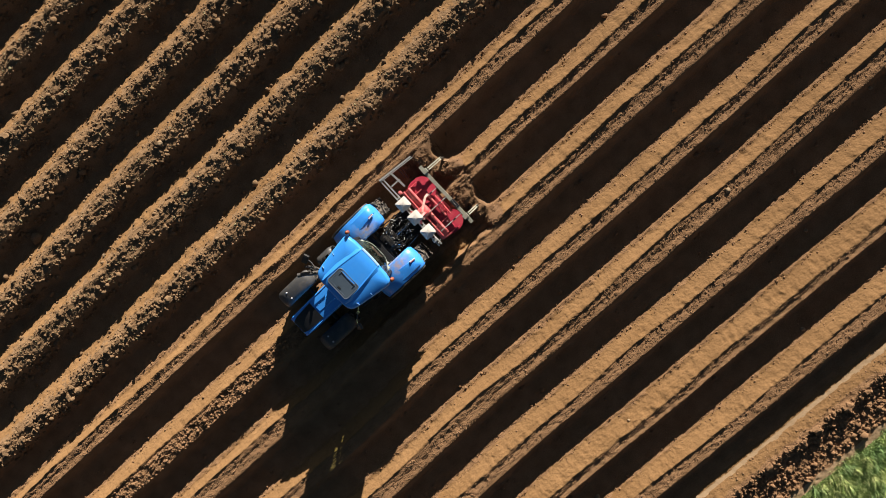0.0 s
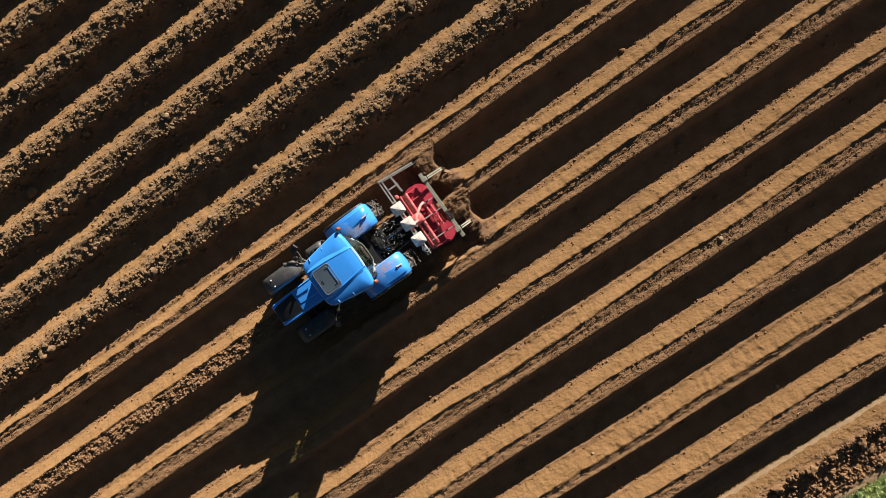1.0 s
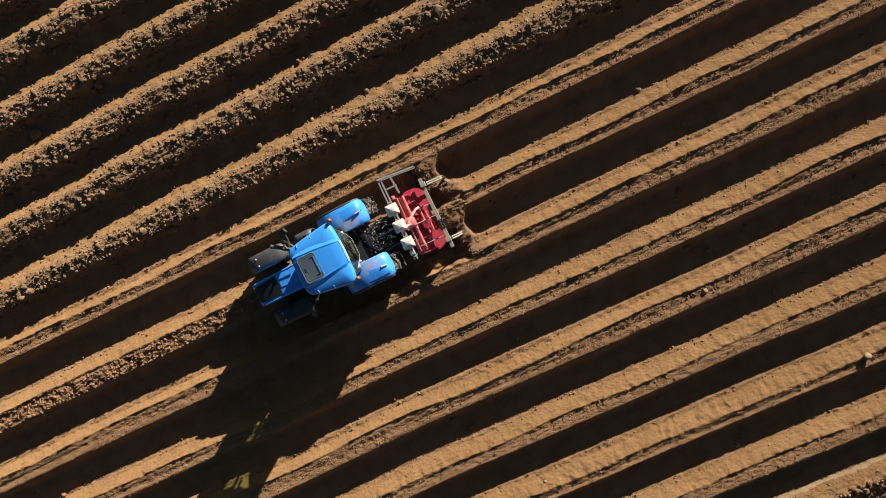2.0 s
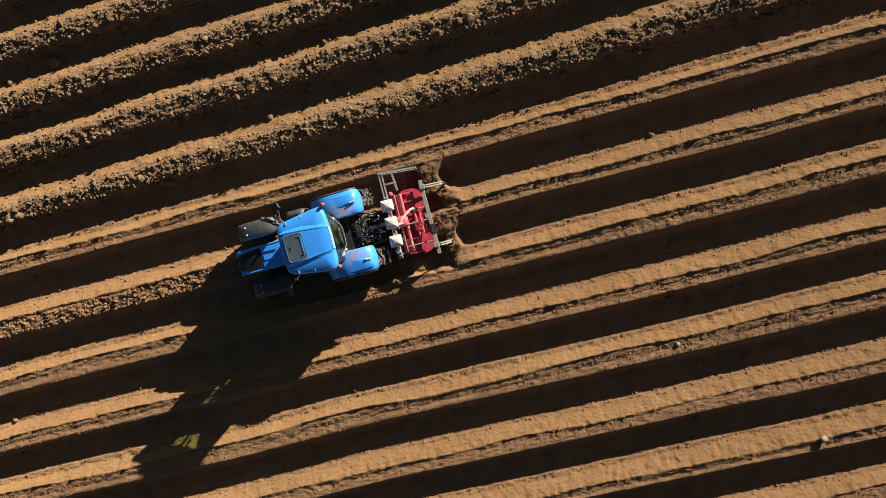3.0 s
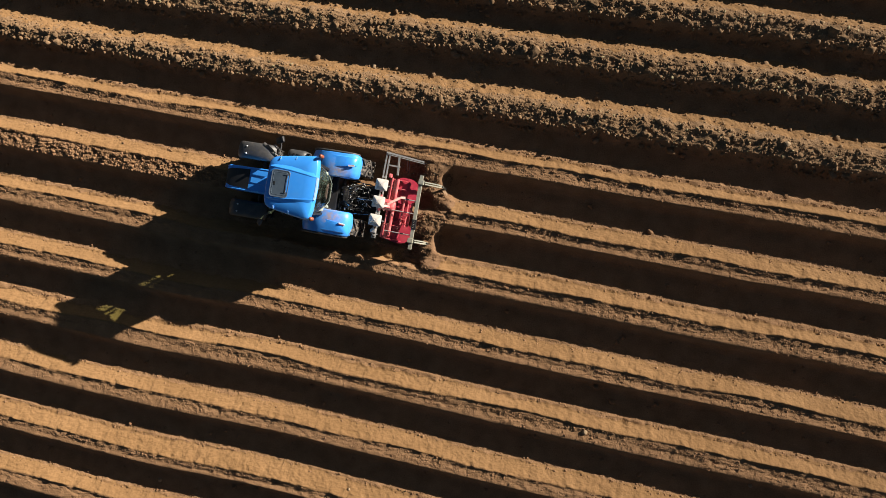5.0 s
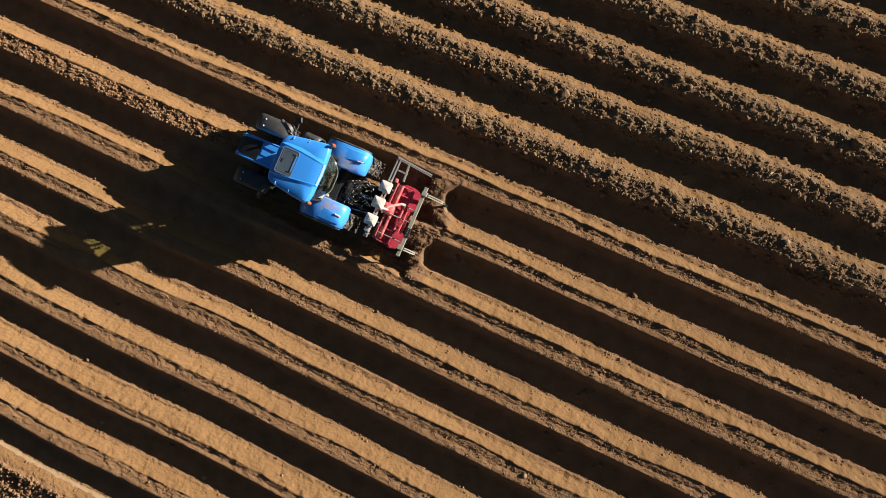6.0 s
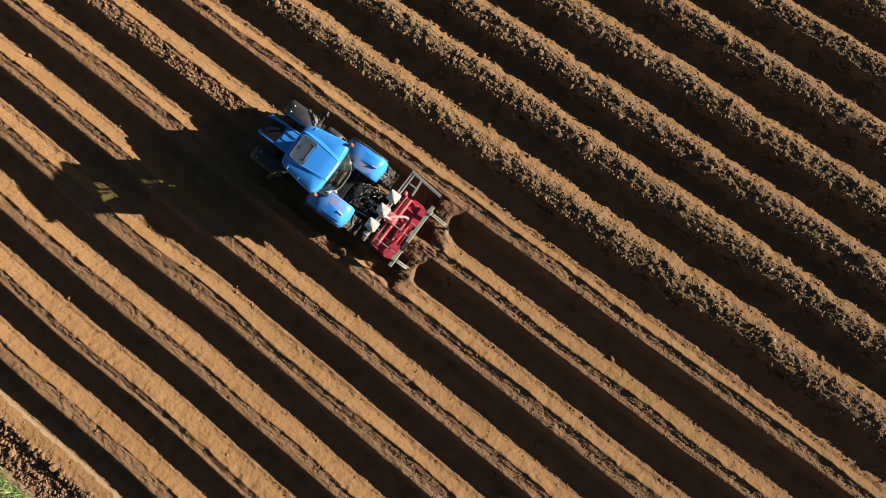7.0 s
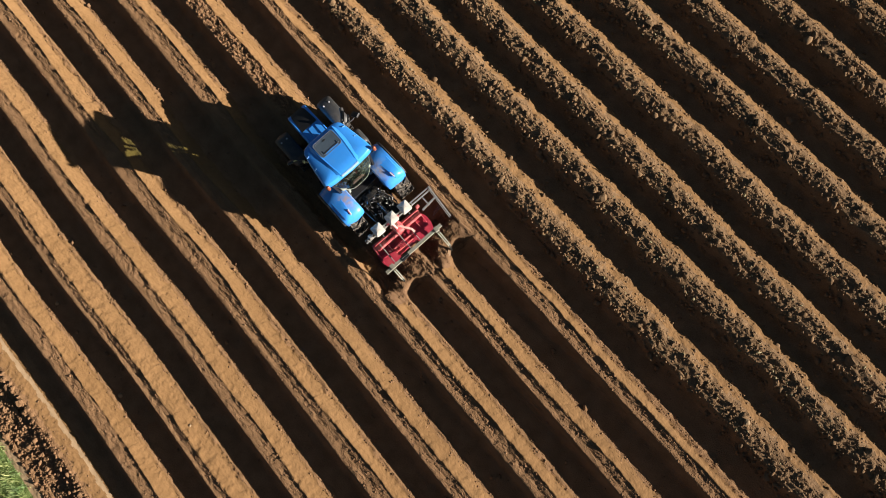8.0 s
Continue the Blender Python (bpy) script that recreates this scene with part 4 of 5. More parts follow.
def implement():
    # front double rail and the side ladder
    for x in (1.465, 1.545):
        part("front_rail", tube([(x, -0.98, 0.98), (x, 1.40, 0.98)], 0.018, square=True), STEEL, tiller, "galvanised steel rail")
    for y in (-0.9, -0.3, 0.18, 0.7, 1.36):
        part("rail_clamp", boxed((1.505, y, 0.985), (0.12, 0.04, 0.06), 0.006), STEEL, tiller)
    arm = part("side_arm", tube([(1.45, 1.38, 1.0), (2.50, 1.30, 0.92)], 0.022, square=True), STEEL, tiller, "galvanised marker arm")
    part("arm_strip", tube([(1.5, 1.33, 1.0), (2.52, 1.25, 0.93)], 0.010, square=True), STEEL, arm)
    part("arm_plate", boxed((2.45, 1.275, 0.91), (0.22, 0.02, 0.06), 0.0), BLACK, arm)
    part("ladder_bar", tube([(1.81, 1.36, 0.97), (1.85, 0.82, 0.95)], 0.024, square=True), STEEL, tiller)
    part("ladder_rung", tube([(1.57, 1.05, 0.975), (1.88, 1.05, 0.965)], 0.02, square=True), STEEL, tiller)
    for y in (0.2, -0.2):
        part("mast", tube([(1.52, y, 0.98), (1.6, y * 0.4, 1.12), (1.85, y * 0.3, 0.85)], 0.028, square=True), LITDUSTRED, tiller)
    # rotor housing: a curved hood with round end shields
    prof = []
    for k in range(13):
        a = radians(8 + 164 * k / 12)
        prof.append((1.92 + 0.29 * math.cos(a), 0.34 + 0.38 * math.sin(a)))
    inner = [(1.92 + (x - 1.92) * 0.95, 0.34 + (z - 0.34) * 0.95) for x, z in reversed(prof)]
    house = part("rotor_hood", loft([[Vector((x, y, z)) for x, z in prof + inner] for y in (0.14, 0.74)]), RED, tiller, "dark red rotor hood", smooth=30)
    part("rotor_hood", loft([[Vector((x, y, 0.34 + (z - 0.34) * f)) for x, z in prof + inner] for y, f in ((-0.94, 0.78), (-0.50, 0.95))]), RED, tiller, "dark red rotor hood", smooth=30)
    part("chain_case", boxed((1.98, -0.18, 0.50), (0.62, 0.6, 0.2), 0.03), RED, tiller, "dark red chain case")
    for y in (0.75, -0.95):
        part("end_shield", turned([(-0.012, 0.34), (0.012, 0.34)], 28, centre=(1.94, y, 0.36)), RED, house)
        part("bearing", turned([(-0.05, 0.09), (0.05, 0.07)], 14, centre=(2.02, y, 0.45)), IRON, house)
    for y0, y1 in ((0.08, 0.80), (-1.0, -0.40)):
        part("guard_sheet", loft([[Vector((x, (y0 + y1) / 2 + b, z + (0.73 if y0 > 0 else 0.655 + 0.1 * b) - 0.16 * max(0, (x - 2.1)) / 0.3)) for x, b in [(2.09 + p, q) for p, q in rounded(0.35, (y1 - y0) / 2, 0.295, 10)]] for z in (0.0, 0.02)]), RED, house, "round-cornered dark red guard sheet", smooth=30)
    for y0, y1, mat in ((0.16, 0.70, LITDUSTRED), (-0.92, -0.5, LITDUSTRED)):
        part("front_panel", loft([[Vector((x, y, z + b)) for x, z in ((1.61, 0.70), (1.70, 0.755), (1.83, 0.765))] + [Vector((x, y, z + b - 0.015)) for x, z in ((1.83, 0.765), (1.70, 0.755), (1.61, 0.70))] for y, b in ((y0, 0), (y1, 0))]), mat, tiller, "folded red front panel", smooth=30)
    tubes = (((1.86, -0.86, 0.78), (1.86, 0.72, 0.80), 0.045), ((1.70, -0.86, 0.76), (1.70, 0.74, 0.78), 0.03), ((2.14, -0.5, 0.82), (2.14, 0.2, 0.82), 0.028), ((2.26, -0.52, 0.80), (2.26, 0.1, 0.80), 0.026), ((2.33, -0.52, 0.78), (2.33, 0.02, 0.78), 0.02))
    for a, b, r in tubes:
        part("cross_tube", tube([a, b], r, 10), LITDUSTRED, tiller, smooth=60)
    for y in (0.70, 0.47, -0.14, -0.55, -0.72, -0.93):
        part("hood_rib", boxed((1.9, y, 0.765 if y > -0.6 else 0.66 if y < -0.9 else 0.71), (0.46, 0.02, 0.07), 0.006), LITDUSTRED, house)
    part("gear_case", loft([[Vector((1.75 + x, -0.02 + y, z)) for x, y in rounded(a, b, 0.05, 3)] for a, b, z in ((0.16, 0.15, 0.6), (0.17, 0.16, 0.82), (0.13, 0.12, 0.92), (0.06, 0.06, 0.95))]), LITDUSTRED, tiller, "dusty red gear case in a sunlit tint", smooth=40)
    part("case_brace", tube([(1.72, 0.0, 0.95), (2.05, 0.24, 0.88), (2.15, 0.26, 0.84)], 0.03, square=True), PALERED, tiller)
    fan = [(1.50, 0.16), (1.60, 0.10), (1.80, 0.03), (1.78, -0.02), (1.72, -0.10), (1.655, -0.20), (1.55, -0.13), (1.50, -0.05)]
    part("top_plate", loft([[Vector((x, y, z + 0.05 * (1.8 - x))) for x, y in fan] for z in (0.945, 0.957)]), PALERED, tiller, "pale red top plate")
    for x in (1.60, 1.68):
        part("plate_bolt", turned([(0.955, 0.001), (0.955, 0.016), (0.975, 0.014), (0.978, 0.001)], 8, "z", centre=(x, -0.03, 0)), STEEL, tiller)
    for x, y, w, d, z in ((2.30, -0.36, 0.10, 0.26, 0.70), (2.02, 0.02, 0.3, 0.12, 0.70), (2.10, -0.40, 0.16, 0.14, 0.66), (2.36, 0.02, 0.05, 0.3, 0.74)):
        part("bracket_plate", boxed((x, y, z), (w, d, 0.03), 0.008), RED if w > 0.12 else LITDUSTRED, tiller)
    part("input_shaft", tube([(1.5, 0, 0.68), (1.62, 0, 0.7)], 0.05, 10), IRON, tiller)
    for i in range(4):
        part("spring_bracket", boxed((2.20 + 0.05 * (i % 2), -0.12 - 0.11 * i, 0.84), (0.09, 0.018, 0.07), 0.004), LITDUSTRED, tiller)
    part("side_plate", boxed((1.62, 0.78, 0.78), (0.1, 0.12, 0.12), 0.03), LITDUSTRED, tiller)
    # adjusting rods to the rear bar
    for y, x0, z in ((0.22, 1.95, 0.9), (-0.13, 1.62, 0.93), (-0.72, 1.75, 0.86)):
        rod = part("adjusting_rod", tube([(x0, y, z), (2.5, y, 0.84)], 0.014, 8), STEEL, tiller)
        part("rod_nut", tube([(2.2, y, 0.885), (2.28, y, 0.87)], 0.026, 6), CHROME, rod)
    bar = part("rear_bar", tube([(2.53, -1.10, 0.82), (2.49, 0.94, 0.82)], 0.045, square=True), GREENSTEEL, tiller, "grey-green square steel bar")
    part("bar_sleeve", tube([(2.525, -0.55, 0.82), (2.515, -0.28, 0.82)], 0.055, square=True), BLACK, bar, "black clamp sleeve")
    for i in range(5):
        part("sleeve_mark", boxed((2.52, -0.50 + 0.045 * i, 0.878), (0.03, 0.012, 0.004), 0.0), STEEL, bar)
    # ridging arms with bent soil plates
    for y, x1 in ((0.75, 3.06), (-0.86, 2.92)):
        clamp = part("arm_clamp", boxed((2.51, y, 0.84), (0.15, 0.13, 0.14), 0.01), GREENSTEEL, tiller)
        for d in (-0.028, 0.028):
            part("ridger_arm", tube([(2.5, y + d, 0.84), (x1 - 0.1, y + d, 0.62), (x1, y + d * 0.6, 0.50)], 0.016, square=True), GREENSTEEL, clamp)
        part("arm_bolt", tube([(2.6, y - 0.05, 0.82), (2.6, y + 0.05, 0.82)], 0.014, 6), CHROME, clamp)
        part("ridger_shank", tube([(x1 - 0.02, y, 0.55), (x1 + 0.03, y - 0.02, 0.18)], 0.024, square=True), IRON, clamp)
        pl = []
        for k in range(9):
            t = k / 8
            x = x1 - 0.04 + 0.18 * t
            yy = y - 0.02 - 0.20 * t ** 1.4
            pl.append([Vector((x + dx, yy + dy, z)) for dx, dy, z in ((0, 0, 0.12), (-0.05, -0.045, 0.33 - 0.12 * t), (-0.04, -0.035, 0.335 - 0.12 * t), (0.012, 0.010, 0.12))])
        part("ridger_plate", loft(pl), WORN, clamp, "bent soil-worn ridging plate", smooth=50)
    # rotor with tines under the hood
    part("rotor_shaft", tube([(2.02, -0.93, 0.34), (2.02, 0.73, 0.34)], 0.05, 10), IRON, tiller)
    for i in range(14):
        y = -0.88 + 0.122 * i
        a = i * 1.9
        part("tine", tube([(2.02, y, 0.34), (2.02 + 0.2 * math.cos(a), y, 0.34 + 0.2 * math.sin(a)), (2.02 + 0.29 * math.cos(a + 0.3), y + 0.05, 0.34 + 0.29 * math.sin(a + 0.3))], 0.014, square=True), IRON, tiller)
    # dangling black scraper strips beside the hood
    for i in range(2):
        part("rubber_strip", tube(bend([(2.0 + 0.09 * i, 1.34 - 0.02 * i, 0.92), (2.0 + 0.07 * i, 1.18 - 0.03 * i, 0.7), (1.96 + 0.06 * i, 1.02 - 0.05 * i, 0.42)], 4), 0.012, 5), BLACK, tiller)
    # applicator boxes on the front rail
    for y in (0.48, 0.01, -0.49):
        x = 1.52
        rings = []
        for a, z in ((0.10, 1.0), (0.155, 1.12), (0.166, 1.17), (0.170, 1.195), (0.168, 1.208), (0.150, 1.222), (0.075, 1.256), (0.05, 1.266), (0.02, 1.268)):
            rings.append([Vector((x + p, y + q, z)) for p, q in rounded(a, a * 0.92, a * 0.22, 4)])
        h = part("hopper", loft(rings), WHITE, tiller, "dusty white square hopper with a peaked lid", smooth=35)
        part("lid_knob", turned([(1.262, 0.018), (1.276, 0.015), (1.28, 0.001)], 10, "z", centre=(x, y, 0)), WHITE, h)
        for sx, sy in ((1, 1), (1, -1), (-1, 1), (-1, -1)):
            part("lid_crease", tube([(x + 0.07 * sx, y + 0.064 * sy, 1.256), (x + 0.142 * sx, y + 0.130 * sy, 1.222)], 0.007, 5), WHITE, h)
        part("feed_pipe", tube([(x, y, 1.0), (x + 0.08, y, 0.8), (x + 0.2, y, 0.72)], 0.03, 8), BLACK, h)
        part("hopper_clip", boxed((x - 0.02, y - 0.17, 1.08), (0.04, 0.03, 0.12), 0.006), STEEL, h)
    part("metering_motor", boxed((1.5, -0.78, 1.06), (0.14, 0.12, 0.14), 0.02), STEEL, tiller)
    part("motor_cable", tube(bend([(1.45, -0.7, 1.08), (1.4, -0.8, 1.1), (1.5, -0.92, 1.05), (1.6, -0.86, 0.95)]), 0.012, 6), BLACK, tiller)


implement()

# ---- soil crumbs, clods, stones, grass ----
def heights(px, py):
    ix, iy = np.clip(np.searchsorted(gx, px), 0, len(gx) - 1), np.clip(np.searchsorted(gy, py), 0, len(gy) - 1)
    return Z[ix, iy]


def blob(kind):
    """A low lump: the corners and faces of an octahedron or an icosahedron."""
    bm = bmesh.new()
    if kind == 8:
        v = [bm.verts.new(p) for p in ((1, 0, 0), (0, 1, 0), (-1, 0, 0), (0, -1, 0), (0, 0, 1), (0, 0, -1))]
        for i in range(4):
            bm.faces.new((v[i], v[(i + 1) % 4], v[4]))
            bm.faces.new((v[(i + 1) % 4], v[i], v[5]))
    else:
        bmesh.ops.create_icosphere(bm, subdivisions=1, radius=1.0)
    co = np.array([v.co[:] for v in bm.verts], np.float32)
    bm.verts.index_update()
    tri = np.array([[v.index for v in f.verts] for f in bm.faces], np.int32)
    bm.free()
    return co, tri


def scatter(name, px, py, r, kind, mat, label, category, flat=0.75, sink=0.25, jag=0.3, long=1.0):
    co, tri = blob(kind)
    n, nv = len(px), len(co)
    py = py + bow(px, py)
    a = rng.uniform(0, math.tau, n)
    s = r[:, None, None] * (1 + rng.uniform(-jag, jag, (n, nv, 1)))
    p = co[None] * s * np.stack([rng.uniform(0.8, 1.25 * long, n), rng.uniform(0.75, 1.1, n), flat * rng.uniform(0.7, 1.2, n)], 1)[:, None, :]
    c, d = np.cos(a)[:, None], np.sin(a)[:, None]
    x, y = p[..., 0] * c - p[..., 1] * d, p[..., 0] * d + p[..., 1] * c
    tilt = rng.uniform(-0.5, 0.5, n)[:, None]
    z = p[..., 2] + x * tilt
    at = np.stack([px[:, None] + x, py[:, None] + y, heights(px, py)[:, None] + (r * flat * (1 - 2 * sink))[:, None] + z], -1).astype(np.float32)
    faces = (tri[None] + (np.arange(n) * nv)[:, None, None]).reshape(-1, 3).astype(np.int32)
    me = bpy.data.meshes.new(name)
    me.vertices.add(n * nv)
    me.vertices.foreach_set("co", at.ravel())
    me.loops.add(faces.size)
    me.loops.foreach_set("vertex_index", faces.ravel())
    me.polygons.add(len(faces))
    me.polygons.foreach_set("loop_start", np.arange(0, faces.size, 3, dtype=np.int32))
    me.materials.append(mat)
    me.update()
    return tagged(new(name, me), label, category, kind="stuff")


XA, XB = -13.0, 16.5


def strip(n, y0, y1):
    return rng.uniform(XA, XB, n), rng.uniform(y0, y1, n)


def gather(rows, per, u0, u1):
    xs, ys = zip(*[strip(per, y - CREST + u0, y - CREST + u1) for y in rows])
    return np.concatenate(xs), np.concatenate(ys)


def gather_own(rows, per, q0, q1):
    """Places along smooth ridges, q0 and q1 as in the ridge's profile: 0 to 1 berm, 1 to 2 groove."""
    out = []
    for y in rows:
        edge_in, b, g, _ = ROW.get(y, ANY_ROW)
        at = y - CREST + edge_in
        where = [at + (b * e if e < 1 else b + g * (e - 1)) for e in (q0, q1)]
        out.append(strip(round(per * (where[1] - where[0]) / 0.2), *where))
    return np.concatenate([o[0] for o in out]), np.concatenate([o[1] for o in out])


smooth_rows = [y for y in LIT if y < 2.5]
rough_rows = [y for y in LIT if 2.5 < y < 15.5]
px, py = gather_own(smooth_rows, 3300, 0.02, 1.05)
scatter("soil_crumbs", px, py, rng.gamma(2.2, 0.0036, len(px)) + 0.007, 8, CLOD, "brown soil crumbs on the berms of ridges", "soil", 0.9, 0.57)
px, py = gather_own(smooth_rows, 3400, 1.05, 1.95)
scatter("soil_crumbs", px, py, rng.gamma(2.0, 0.0032, len(px)) + 0.007, 8, CLOD, "brown soil crumbs lying in the grooves of ridges", "soil", 0.95, 0.45, 0.4)
px, py = gather(smooth_rows, 1500, 0.66, 0.92)
scatter("soil_crumbs", px, py, rng.gamma(2.0, 0.0048, len(px)) + 0.007, 8, CLOD, "brown soil crumbs at the foot of ridges", "soil")
px, py = gather(rough_rows, 2700, -0.06, 0.58)
scatter("soil_clods", px, py, rng.gamma(1.9, 0.0070, len(px)) + 0.010, 8, ROUGHCLOD, "brown soil clods strewn on rough ridges", "soil", 0.85, 0.42, 0.45)
px, py = gather(rough_rows, 420, -0.12, 0.46)
scatter("soil_clods", px, py, rng.gamma(1.6, 0.009, len(px)) + 0.016, 20, ROUGHCLOD, "grey-brown broken clods lying on rough ridges", "soil", 0.85, 0.35, 0.5)
px, py = gather(rough_rows, 1400, 0.44, 0.95)
scatter("soil_clods", px, py, rng.gamma(1.7, 0.009, len(px)) + 0.010, 8, ROUGHCLOD, "brown soil clods on the slopes of rough ridges", "soil", 0.8, 0.45, 0.45)
px, py = gather(rough_rows, 420, 0.7, 1.6)
scatter("soil_clods", px, py, rng.gamma(1.5, 0.013, len(px)) + 0.014, 20, ROUGHCLOD, "brown soil clods fallen into rough furrows", "soil", 0.8, 0.2, 0.35)
px, py = rng.uniform(XA, -2.4, 3400), rng.uniform(-0.47, -0.02, 3400)
scatter("soil_clods", px, py, rng.gamma(2.0, 0.0075, len(px)) + 0.009, 8, CLOD, "reddish clods on the ridge ahead of the tractor", "soil", 0.85, 0.42, 0.5)
px, py = gather(smooth_rows, 200, 0.85, 1.5)
scatter("soil_clods", px, py, rng.gamma(1.4, 0.011, len(px)) + 0.01, 20, CLOD, "brown soil clods lying in smooth furrows", "soil", 0.8, 0.2, 0.3)
px, py = strip(8000, -12.75, -11.65)
scatter("soil_clods", px, py, rng.gamma(1.6, 0.012, len(px)) + 0.010, 8, CLOD, "brown soil clods heaped along the grass verge", "soil", 0.85, 0.35, 0.45)
px, py = rng.uniform(2.0, 3.2, 3400), rng.uniform(-1.7, 1.35, 3400)
scatter("soil_clods", px, py, rng.gamma(2.0, 0.004, len(px)) + 0.007, 8, FRESHCLOD, "fresh brown crumbs thrown up by the tiller", "soil", 0.65, 0.4, 0.35)
px, py = gather(rough_rows, 420, -0.1, 0.5)
scatter("dry_leaves", px, py, rng.gamma(2.5, 0.0045, len(px)) + 0.006, 8, STRAW, "pale dry leaf scraps caught among soil clods", "plant litter", 0.35, 0.0, 0.3, 2.0)


def broken_clods(name, px, py, r, mat, label, seed):
    """Rough lumps of soil with worn corners."""
    bm = bmesh.new()
    bmesh.ops.create_icosphere(bm, subdivisions=2, radius=1.0)
    co = np.array([v.co[:] for v in bm.verts], np.float32)
    bm.verts.index_update()
    tri = np.array([[v.index for v in f.verts] for f in bm.faces], np.int32)
    bm.free()
    py = py + bow(px, py)
    pr = random.Random(seed)
    all_co, all_f = [], []
    for i in range(len(px)):
        o = Vector((pr.uniform(-90, 90), pr.uniform(-90, 90), 0))
        k = np.array([1 + 0.55 * noise.noise(Vector(q) * 1.1 + o) + 0.35 * noise.noise(Vector(q) * 2.7 + o) for q in co], np.float32)
        a, st = pr.uniform(0, 6.28), pr.uniform(1.0, 1.6)
        p = co * k[:, None] * np.array([st, 1.0, 0.75], np.float32) * r[i]
        q = np.stack([p[:, 0] * math.cos(a) - p[:, 1] * math.sin(a) + px[i], p[:, 0] * math.sin(a) + p[:, 1] * math.cos(a) + py[i], p[:, 2] + heights(px[i], py[i]) + r[i] * 0.3], 1)
        all_co.append(q)
        all_f.append(tri + i * len(co))
    me = bpy.data.meshes.new(name)
    me.from_pydata(np.concatenate(all_co).tolist(), [], np.concatenate(all_f).tolist())
    me.materials.append(mat)
    return tagged(new(name, me), label, "soil", kind="stuff")


def stone(x, y, r, seed):
    bm = bmesh.new()
    bmesh.ops.create_icosphere(bm, subdivisions=3, radius=1.0)
    for v in bm.verts:
        q = v.co * 1.3 + Vector((seed * 7.1, seed, 0))
        v.co *= r * (1 + 0.28 * noise.noise(q) + 0.1 * noise.noise(q * 3))
        v.co.z *= 0.72
    ob = part("stone", bm, STONE, smooth=50)
    ob.location = (x, y, ground_z(x, y) + r * 0.3)
    return tagged(ob, "pale brown fist-sized stone lying on tilled soil", "stone", "stones on the field")


for i, (x, y, r) in enumerate(((0.4, 3.71, 0.10), (8.1, -5.12, 0.10), (-2.45, 6.26, 0.12), (11.15, -8.41, 0.13), (7.2, -9.43, 0.09), (11.7, 3.37, 0.11), (-3.75, -9.39, 0.09), (-0.15, -9.41, 0.1), (12.6, -5.6, 0.07), (2.0, -8.2, 0.06), (9.0, -7.4, 0.07), (-6.0, 5.2, 0.08))):
    stone(x, y, r * 0.72, i)


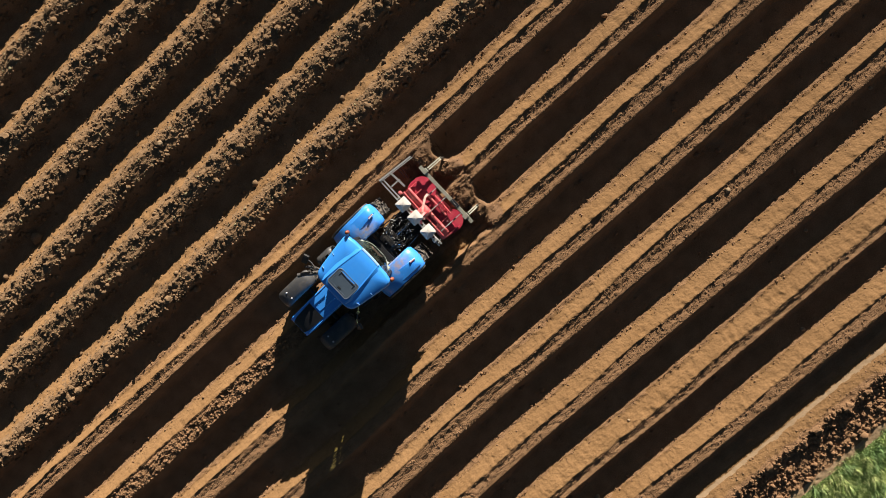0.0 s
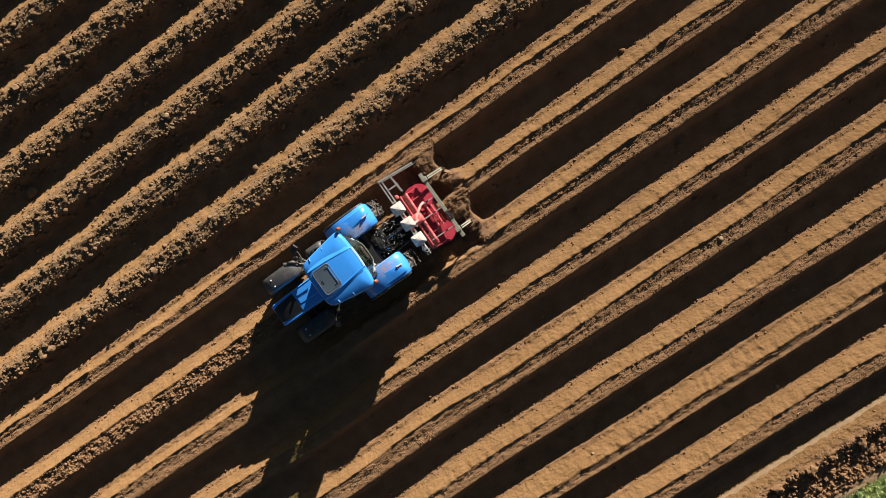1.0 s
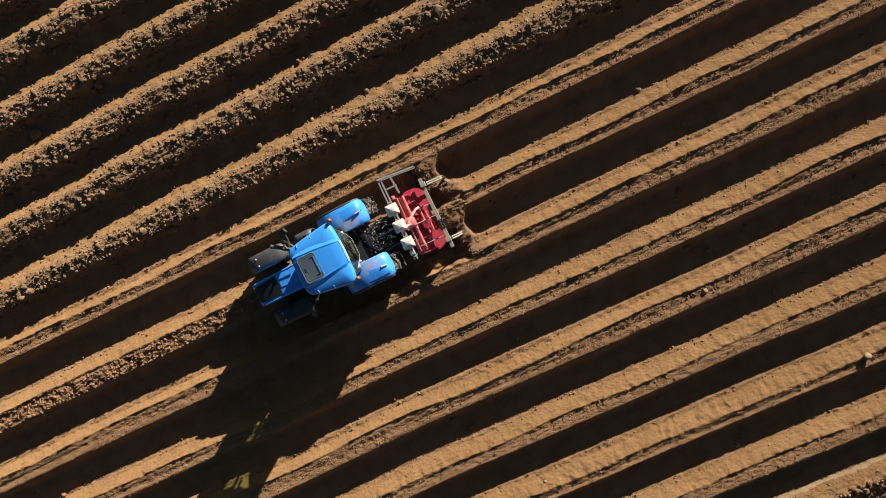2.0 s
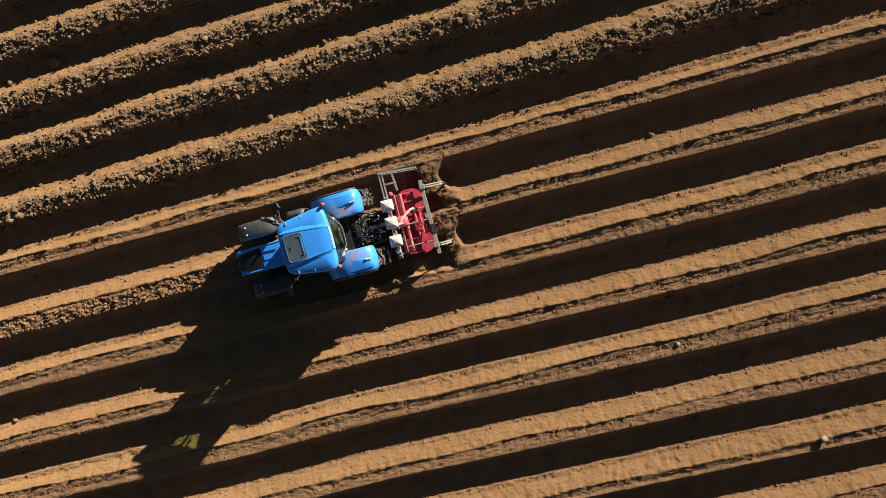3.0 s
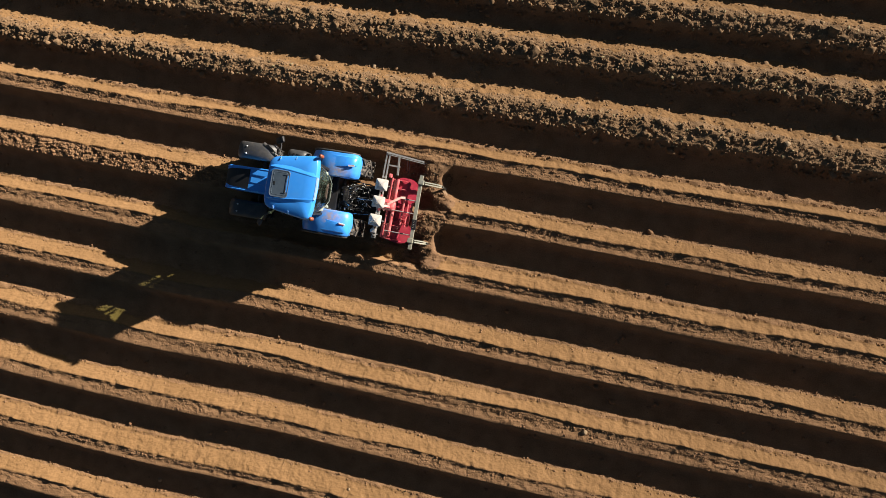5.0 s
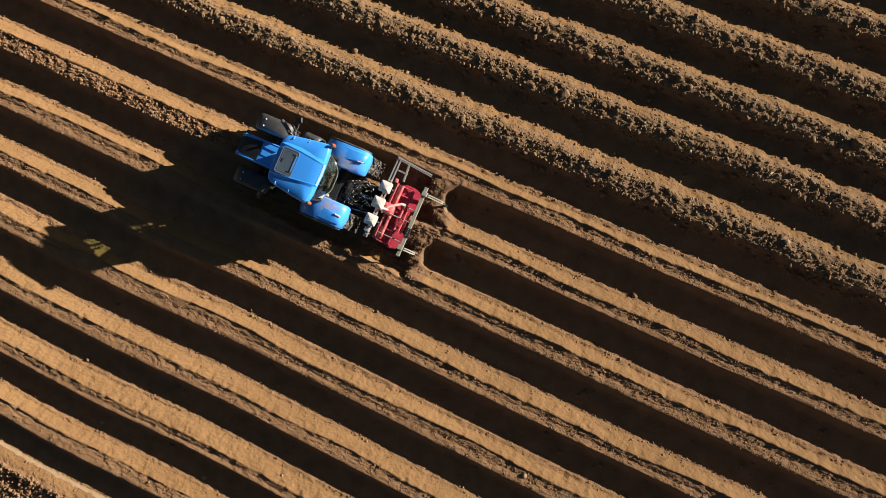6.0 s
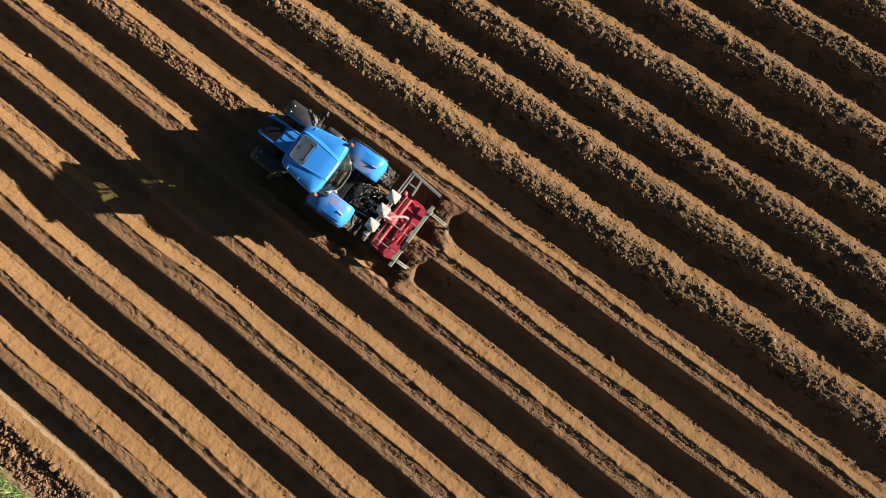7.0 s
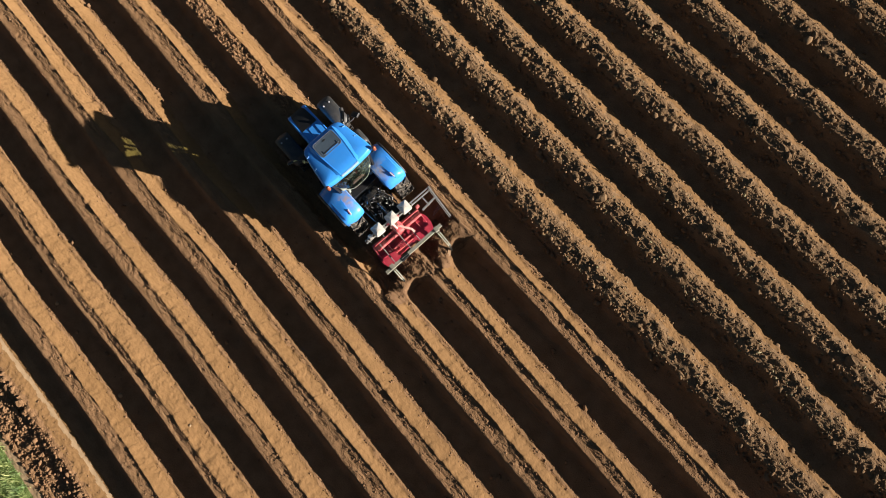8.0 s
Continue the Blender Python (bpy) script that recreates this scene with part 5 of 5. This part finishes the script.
def grass_verge():
    n = 56000
    bx, by = rng.uniform(-7, 12, n), -12.98 - 2.6 * rng.uniform(0, 1, n)
    # tussocks: blades crowd round their centres and lean outwards
    cx, cy = rng.uniform(-7, 12, 1100), -12.9 - 2.6 * rng.uniform(0, 1, 1100)
    own = rng.integers(0, 1100, n)
    near = rng.uniform(0, 1, n) < 0.7
    spread, a = np.abs(rng.normal(0, 0.12, n)), rng.uniform(0, math.tau, n)
    bx = np.where(near, cx[own] + spread * np.cos(a), bx)
    by = np.minimum(np.where(near, cy[own] + spread * np.sin(a), by), -12.93 + rng.normal(0, 0.03, n))
    tall = rng.uniform(0.5, 1.6, 1100)
    h = rng.uniform(0.08, 0.20, n) * np.where(near, tall[own] * np.clip(1.25 - spread * 2.2, 0.5, 1.3), 0.6) * np.clip((-12.85 - by) / 0.3, 0.4, 1)
    wdt = rng.uniform(0.003, 0.0055, n)
    lean = rng.uniform(0.2, 0.9, n) * h
    z0 = heights(bx, by)
    dx, dy = np.cos(a), np.sin(a)
    at = np.empty((n, 5, 3), np.float32)
    for k, (f, wf, up) in enumerate(((0.0, 1, -0.02), (0.0, -1, -0.02), (0.35, 1, 0.6), (0.35, -1, 0.6), (1.0, 0, 0.95))):
        at[:, k, 0] = bx + dx * lean * f - dy * wdt * wf
        at[:, k, 1] = by + dy * lean * f + dx * wdt * wf
        at[:, k, 2] = z0 + h * up
    faces = (np.array([[0, 1, 3], [0, 3, 2], [2, 3, 4]])[None] + (np.arange(n) * 5)[:, None, None]).reshape(-1, 3).astype(np.int32)
    me = bpy.data.meshes.new("grass")
    me.vertices.add(n * 5)
    me.vertices.foreach_set("co", at.ravel())
    me.loops.add(faces.size)
    me.loops.foreach_set("vertex_index", faces.ravel())
    me.polygons.add(len(faces))
    me.polygons.foreach_set("loop_start", np.arange(0, faces.size, 3, dtype=np.int32))
    me.materials.append(GRASS)
    me.update()
    tagged(new("grass", me), "long green and straw-tipped grass on the field verge", "grass", kind="stuff")


grass_verge()

px, py = gather(rough_rows, 170, 0.0, 0.5)
broken_clods("soil_clods", px, py, rng.gamma(2.0, 0.012, len(px)) + 0.022, ROUGHCLOD, "larger brown soil clods among rough ridges", 5)

px, py = strip(620, -12.75, -11.65)
broken_clods("soil_clods", px, py, rng.gamma(2.0, 0.012, len(px)) + 0.018, CLOD, "broken brown soil clods beside the grass verge", 3)

px, py = gather(rough_rows, 600, -0.24, -0.02)
scatter("soil_clods", px, py, rng.gamma(1.8, 0.012, len(px)) + 0.014, 20, ROUGHCLOD, "brown soil clods rolled off rough ridges", "soil", 0.85, 0.1, 0.45)

px, py = strip(3000, -11.8, -11.3)
scatter("soil_crumbs", px, py, rng.gamma(2.0, 0.005, len(px)) + 0.007, 8, CLOD, "brown crumbs on the last ridge beside the verge", "soil", 0.85, 0.55, 0.4)
px, py = strip(70, -11.85, -11.6)
broken_clods("soil_clods", px, py, rng.gamma(2.0, 0.013, len(px)) + 0.03, CLOD, "large broken clods along the last ridge", 4)
